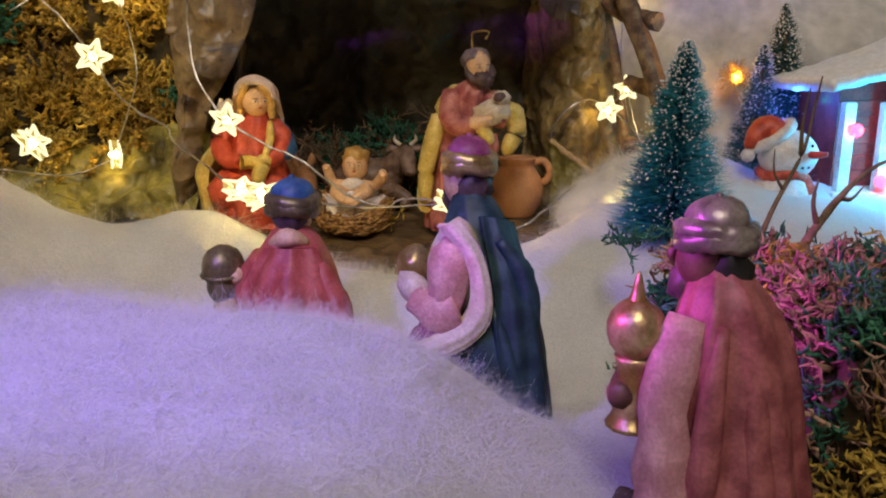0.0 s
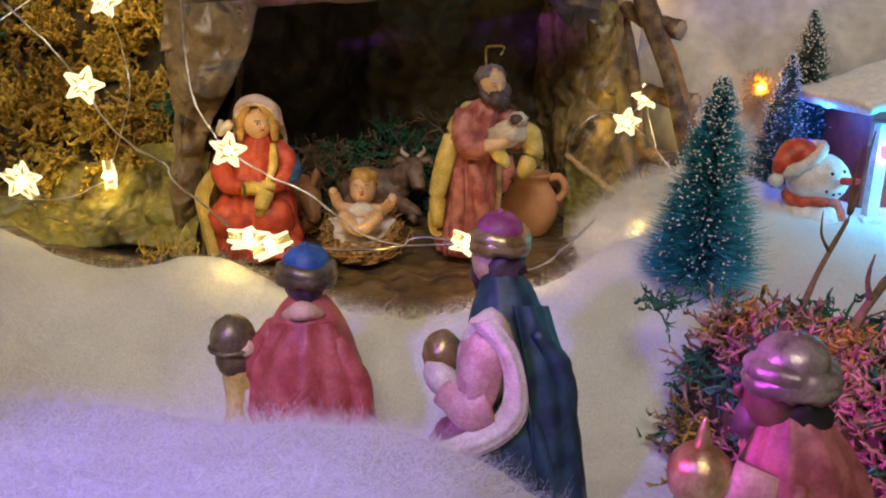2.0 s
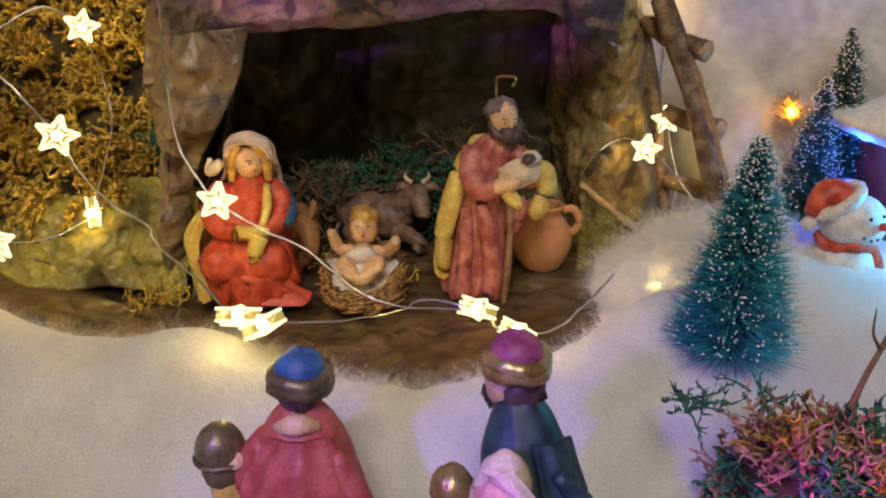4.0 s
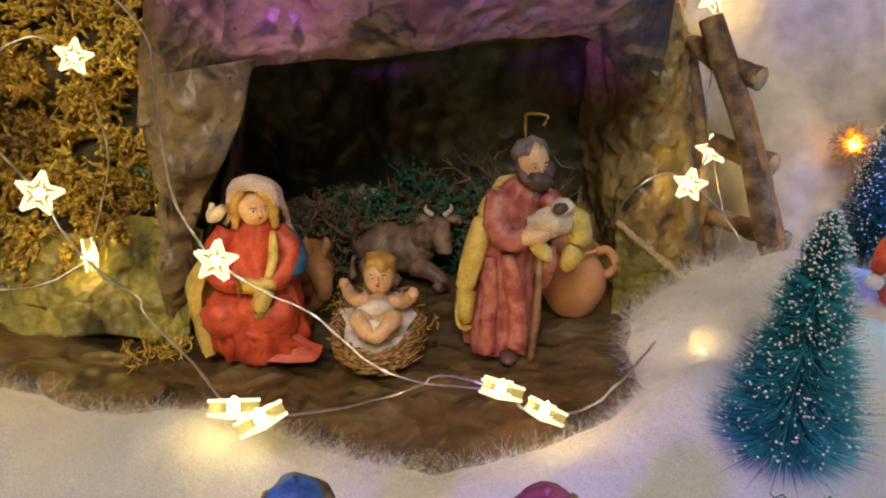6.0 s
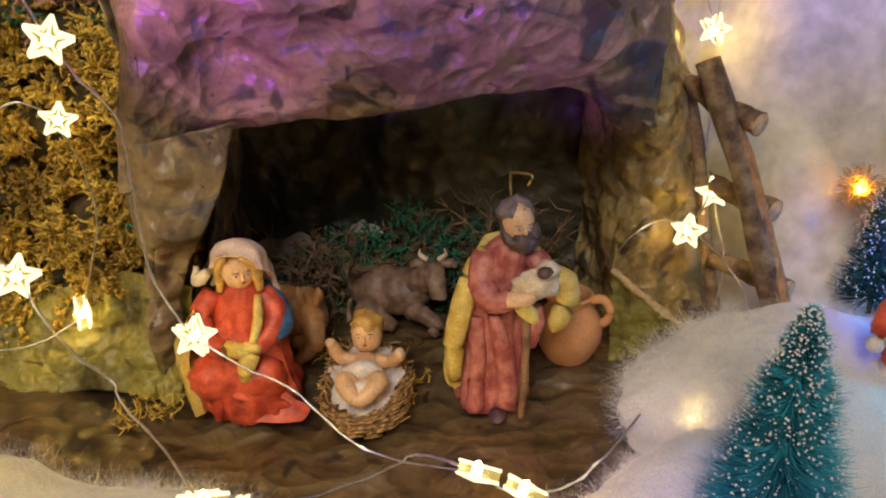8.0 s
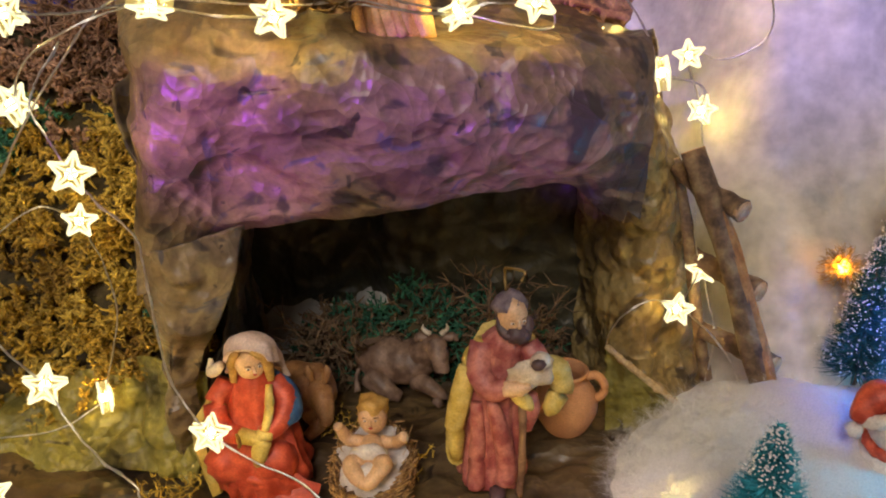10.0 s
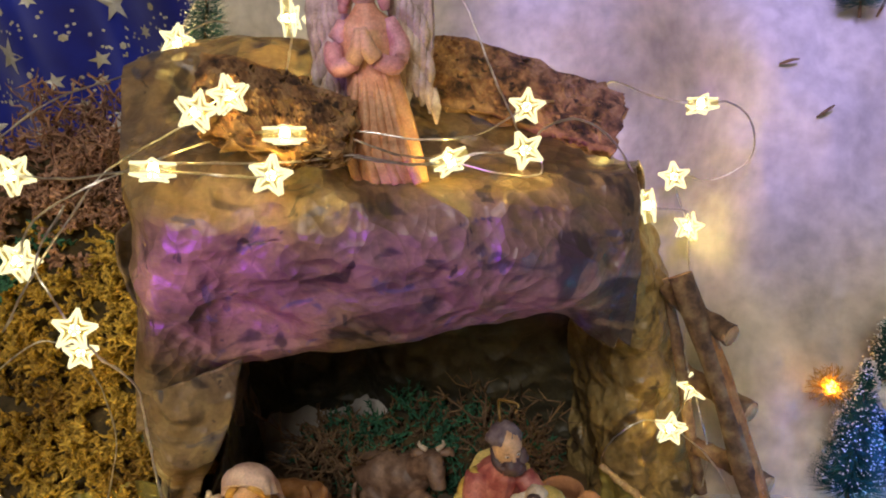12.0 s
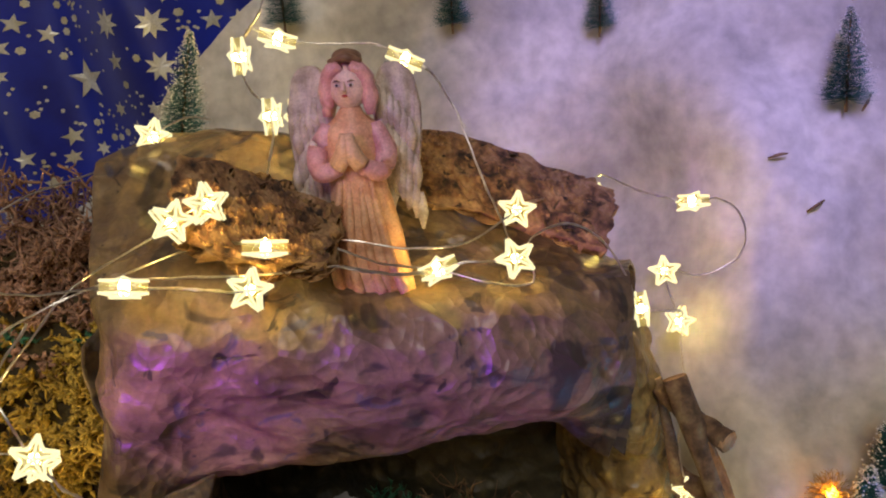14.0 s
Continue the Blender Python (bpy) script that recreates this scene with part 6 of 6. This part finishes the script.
d.arm(P_PINK_DARK, [(-0.0095, -0.002, 0.066), (-0.0145, -0.006, 0.052), (-0.0155, -0.009, 0.038), (-0.015, -0.010, 0.028)], [0.0046, 0.0050, 0.0056, 0.0066], rough=0.35)
d.arm(P_PINK_DARK, [(-0.013, -0.006, 0.050), (-0.016, -0.010, 0.036), (-0.0165, -0.012, 0.024), (-0.012, -0.013, 0.020)], [0.0020, 0.0030, 0.0036, 0.0026])
d.arm(P_PINK_DARK, [(-0.010, 0.000, 0.060), (-0.017, 0.004, 0.052), (-0.021, 0.007, 0.046)], [0.0052, 0.0050, 0.0044])
d.arm(P_SKIN_DARK, [(-0.017, 0.006, 0.050), (-0.0215, 0.003, 0.051), (-0.0235, -0.002, 0.050)], [0.0032, 0.0032, 0.0026])
d.blob(P_GOLD, (-0.0200, 0.001, 0.0633), (0.0064, 0.0064, 0.0062))
d.arm(P_GOLD, [(-0.0200, 0.001, 0.0683), (-0.0200, 0.001, 0.0713), (-0.0200, 0.001, 0.0748)], [0.0022, 0.0012, 0.0003], n=8, rough=0)
d.arm(P_GOLD, [(-0.0200, 0.001, 0.0578), (-0.0200, 0.001, 0.0538), (-0.0200, 0.001, 0.0468), (-0.0200, 0.001, 0.0433)], [0.0046, 0.0036, 0.0040, 0.0060], n=12, rough=0)
d.arm(P_HAIR, [(-0.018, 0.002, 0.026), (-0.022, 0.003, 0.012), (-0.024, 0.003, 0.000)], [0.0045, 0.0058, 0.0068])
d.stretch(1.13)
d.blob(P_SKIN_DARK, (-0.0050, 0.005, 0.0865), (0.0060, 0.0064, 0.0076))
d.arm(P_SKIN_DARK, [(-0.0098, 0.007, 0.0895), (-0.0113, 0.008, 0.0870), (-0.0104, 0.008, 0.0855)], [0.0006, 0.0010, 0.0006], n=8)
d.blob(P_BLACK, (-0.0015, 0.0030, 0.0850), (0.0060, 0.0060, 0.0070), lump=0.4)
d.blob(P_HAIR, (-0.0075, 0.0070, 0.0815), (0.0040, 0.0046, 0.0056), (0, 20, 0), lump=0.25)
turban(d, (-0.0030, 0.004, 0.0930), 0.0080, P_PEARL, P_PEARL)
d.stand("king_figurine", "standing resin king figurine in rose cape and pale turban", "figurine", pose(0.0625, 0.1610, -0.0270, 0, 0, 0), "three king figurines")

# the angel on the roof: praying, folded wings
d = Doll()
d.robe(P_APRICOT, [(0.004, 0.000, 0.000, 0.0165, 0.0120), (0.004, 0.000, 0.008, 0.0160, 0.0120), (0.003, 0.000, 0.026, 0.0135, 0.0105), (0.001, 0.000, 0.044, 0.0110, 0.0090), (0.000, 0.000, 0.056, 0.0115, 0.0088), (0.000, 0.000, 0.064, 0.0110, 0.0080), (0.000, 0.000, 0.069, 0.0060, 0.0055), (0.000, 0.000, 0.073, 0.0035, 0.0035)], 7, 0.06, 0.6, 0.9)
for x in (-0.008, -0.002, 0.005, 0.012):
    d.arm(P_APRICOT, [(x * 0.55, -0.0075, 0.046), (x * 0.8, -0.0100, 0.030), (x * 1.1, -0.0112, 0.014), (x * 1.25 + 0.003, -0.0115, 0.001)], [0.0008, 0.0016, 0.0019, 0.0022])
for e in (-1, 1):
    d.arm(P_PINK, [(0.0085 * e, -0.001, 0.065), (0.0132 * e, -0.004, 0.055), (0.0112 * e, -0.008, 0.0480), (0.0040 * e, -0.0110, 0.0500)], [0.0036, 0.0041, 0.0039, 0.0030])
    d.arm(P_SKIN, [(0.0045 * e, -0.0120, 0.0505), (0.0018 * e, -0.0135, 0.0550), (0.0008 * e, -0.0145, 0.0625)], [0.0034, 0.0034, 0.0016])
    rows = []
    for k in range(5):
        t = k / 4
        rows.append([((0.006 + 0.006 * t) * e, 0.006 + 0.001 * t, 0.074 - 0.050 * t * t), ((0.013 + 0.004 * t) * e, 0.0075, 0.088 - 0.050 * t), ((0.0225 - 0.001 * t) * e, 0.0085, 0.086 - 0.052 * t), ((0.0265 - 0.007 * t * t) * e, 0.0080, 0.072 - 0.042 * t)])
    d.cloth(P_WING, rows, 44, 40, 0.0015, 0.0008, 1.0)
    for q in range(3):
        for k in range(6):
            a = (q * 0.6 + k) / 6
            x, z = (0.0100 + 0.0145 * a) * e, 0.0800 - 0.013 * q - 0.010 * a * a - 0.004 * k * 0.3
            d.arm(P_WING, [(x, 0.0055, z), (x * 1.01, 0.0048, z - 0.007), (x * 1.0, 0.0060, z - 0.0145)], [0.0008, 0.0022, 0.0006], n=8)
d.blob(P_PALE, (0.000, -0.0010, 0.0800), (0.0074, 0.0072, 0.0088))
d.face((0.000, -0.0010, 0.0800), 0.0079, -4, 4, P_PALE)
d.blob(P_PINK, (0.000, 0.0020, 0.0830), (0.0086, 0.0074, 0.0082), lump=0.2)
for e in (-1, 1):
    d.arm(P_PINK, [(0.0020 * e, -0.0060, 0.0880), (0.0068 * e, -0.0040, 0.0840), (0.0080 * e, -0.0020, 0.0760), (0.0085 * e, -0.0020, 0.0690)], [0.0018, 0.0028, 0.0030, 0.0016], rough=0.4)
d.arm(P_BROWN, [(-0.0060, -0.0040, 0.0890), (0.0, -0.0062, 0.0905), (0.0060, -0.0040, 0.0890)], [0.0012, 0.0016, 0.0012])
d.blob(P_BROWN, (0.000, 0.000, 0.0912), (0.0058, 0.0058, 0.0030))
d.stand("angel_figurine", "praying resin angel figurine with wings on the roof", "figurine", pose(-0.0300, 0.4450, 0.2150, -6, 0, 0), "nativity figurines")

# the snowman: red cap and scarf
d = Doll()
d.blob(P_WHITE, (0, 0, 0.006), (0.0175, 0.0165, 0.0170), lump=0.08)
d.blob(P_WHITE, (0.002, -0.002, 0.0310), (0.0172, 0.0150, 0.0148), lump=0.06)
d.arm(P_RED, [(0.0120 * math.cos(a), 0.0120 * math.sin(a), 0.0195 + 0.001 * math.sin(3 * a)) for a in [2 * math.pi * i / 14 for i in range(15)]], [0.0030] * 15, rough=0.3)
d.arm(P_RED, [(0.011, -0.006, 0.018), (0.0145, -0.008, 0.010), (0.016, -0.008, 0.002)], [0.0032, 0.0036, 0.0030])
d.arm(P_WHITE, [(0.0105 * math.cos(a) - 0.0080, 0.0110 * math.sin(a), 0.0420 + 0.0075 * math.cos(a)) for a in [2 * math.pi * i / 14 for i in range(15)]], [0.0032] * 15, rough=0.3)
d.arm(P_RED, [(-0.006, 0, 0.0400), (-0.011, 0, 0.0455), (-0.018, -0.002, 0.0420), (-0.022, -0.004, 0.0350)], [0.0105, 0.0088, 0.0058, 0.0030], n=16)
d.blob(P_WHITE, (-0.0230, -0.005, 0.0310), (0.0040, 0.0040, 0.0040), lump=0.3)
d.arm(P_LIPS, [(0.0090, -0.0140, 0.0320), (0.0140, -0.0175, 0.0325), (0.0175, -0.0195, 0.0330)], [0.0022, 0.0020, 0.0012], n=8)
for x, y, z in ((0.0030, -0.0162, 0.0365), (0.0110, -0.0132, 0.0370), (0.0010, -0.0165, 0.0265), (0.0055, -0.0155, 0.0245), (0.0100, -0.0132, 0.0245)):
    d.blob(P_BLACK, (x, y, z), (0.0008, 0.0008, 0.0008), n=8)
d.stand("snowman_figurine", "little snowman with red cap and scarf on the cotton", "figurine", pose(0.1755, 0.4010, 0.0310) @ Matrix.Scale(0.86, 4))


# ---- the lit cottage ----
M_RED_WALL = mat("red_cottage_wall", [(0.20, 0.02, 0.02), (0.34, 0.05, 0.04)], 120, 0.6, 0.4, 700)
cottage = thing("toy_cottage", "little red toy cottage with snowy roof and coloured lights", "toy house", (0.231, 0.418, 0.034))


def rot_box(x0, y0, z0, x1, y1, z1, bevel=0.0006):
    s = Shape()
    pts = []
    for z, k in ((z0, bevel), (z0 + bevel, 0), (z1 - bevel, 0), (z1, bevel)):
        ring = []
        for cx, cy in ((x0 + k, y0 + k), (x1 - k, y0 + k), (x1 - k, y1 - k), (x0 + k, y1 - k)):
            ring.append((cx, cy, z))
        pts.append(ring)
    return s.rings(pts)


part("cottage_wall", rot_box(-0.022, -0.002, 0.0, 0.045, 0.045, 0.063), M_RED_WALL, cottage, smooth=False)
for x in (-0.026, -0.006, 0.014, 0.034):
    part("porch_post", rot_box(x, -0.018, 0.0, x + 0.0055, -0.0125, 0.050), P_WHITE, cottage, "white porch post", False)
part("porch_floor", rot_box(-0.030, -0.022, -0.004, 0.048, -0.002, 0.004), P_WHITE, cottage, "snowy porch floor", False)
for z in (0.018, 0.032, 0.046):
    part("plank", rot_box(-0.0225, -0.0032, z - 0.0045, 0.0455, -0.0015, z + 0.0045), M_RED_WALL, cottage, smooth=False)
roof = [[(-0.040, y, 0.061), (-0.015, y, 0.068), (0.015, y, 0.078), (0.050, y, 0.092)] for y in (-0.028, 0.0, 0.030, 0.055)]
thicken(part("roof", sheet(patch(roof), 30, 30, 60, 0.0025, 3.0), M_SNOW, cottage, "roof deep in white snow"), 0.006)
for x, y, z, m, lab in ((-0.020, -0.020, 0.036, M_RED_LED, "lit red bulb"), (-0.006, -0.022, 0.010, M_RED_LED, "lit red bulb"), (0.012, -0.020, 0.034, M_RED_LED, "lit red bulb")):
    part("bulb", Shape().ball((x, y, z), (0.0028, 0.0028, 0.0034), n=10), m, cottage, lab)
amber = thing("amber_light", "lit amber bulb nested in gold tinsel", "fairy light", (0.174, 0.470, 0.096))
part("bulb", Shape().ball((0, 0, 0), (0.0026, 0.0026, 0.0034), n=10), M_ORANGE, amber, "glowing amber bulb")
rnd = random.Random(61)
s = Shape()
for _ in range(160):
    v = Vector((rnd.gauss(0, 1), rnd.gauss(0, 1), rnd.gauss(0, 1))).normalized()
    w = Vector((rnd.gauss(0, 1), rnd.gauss(0, 1), rnd.gauss(0, 1))).normalized()
    s.limb([tuple(v * 0.003), tuple(v * 0.007 + w * 0.003), tuple(v * 0.011 + w * 0.001)], [0.0002, 0.0002, 0.0001], n=3, k=2)
part("tinsel", s, P_GOLD, amber, "curled gold tinsel")
bulb("amber_bulb_light", (0.171, 0.4655, 0.100), 0.012, (1.0, 0.42, 0.05), 0.003)
green = thing("green_light", "lit green bulb on the frosted tree", "fairy light", (0.214, 0.447, 0.077))
part("bulb", Shape().ball((0, 0, 0), (0.0024, 0.0024, 0.0028), n=10), M_GREEN_LED, green, "glowing green bulb")
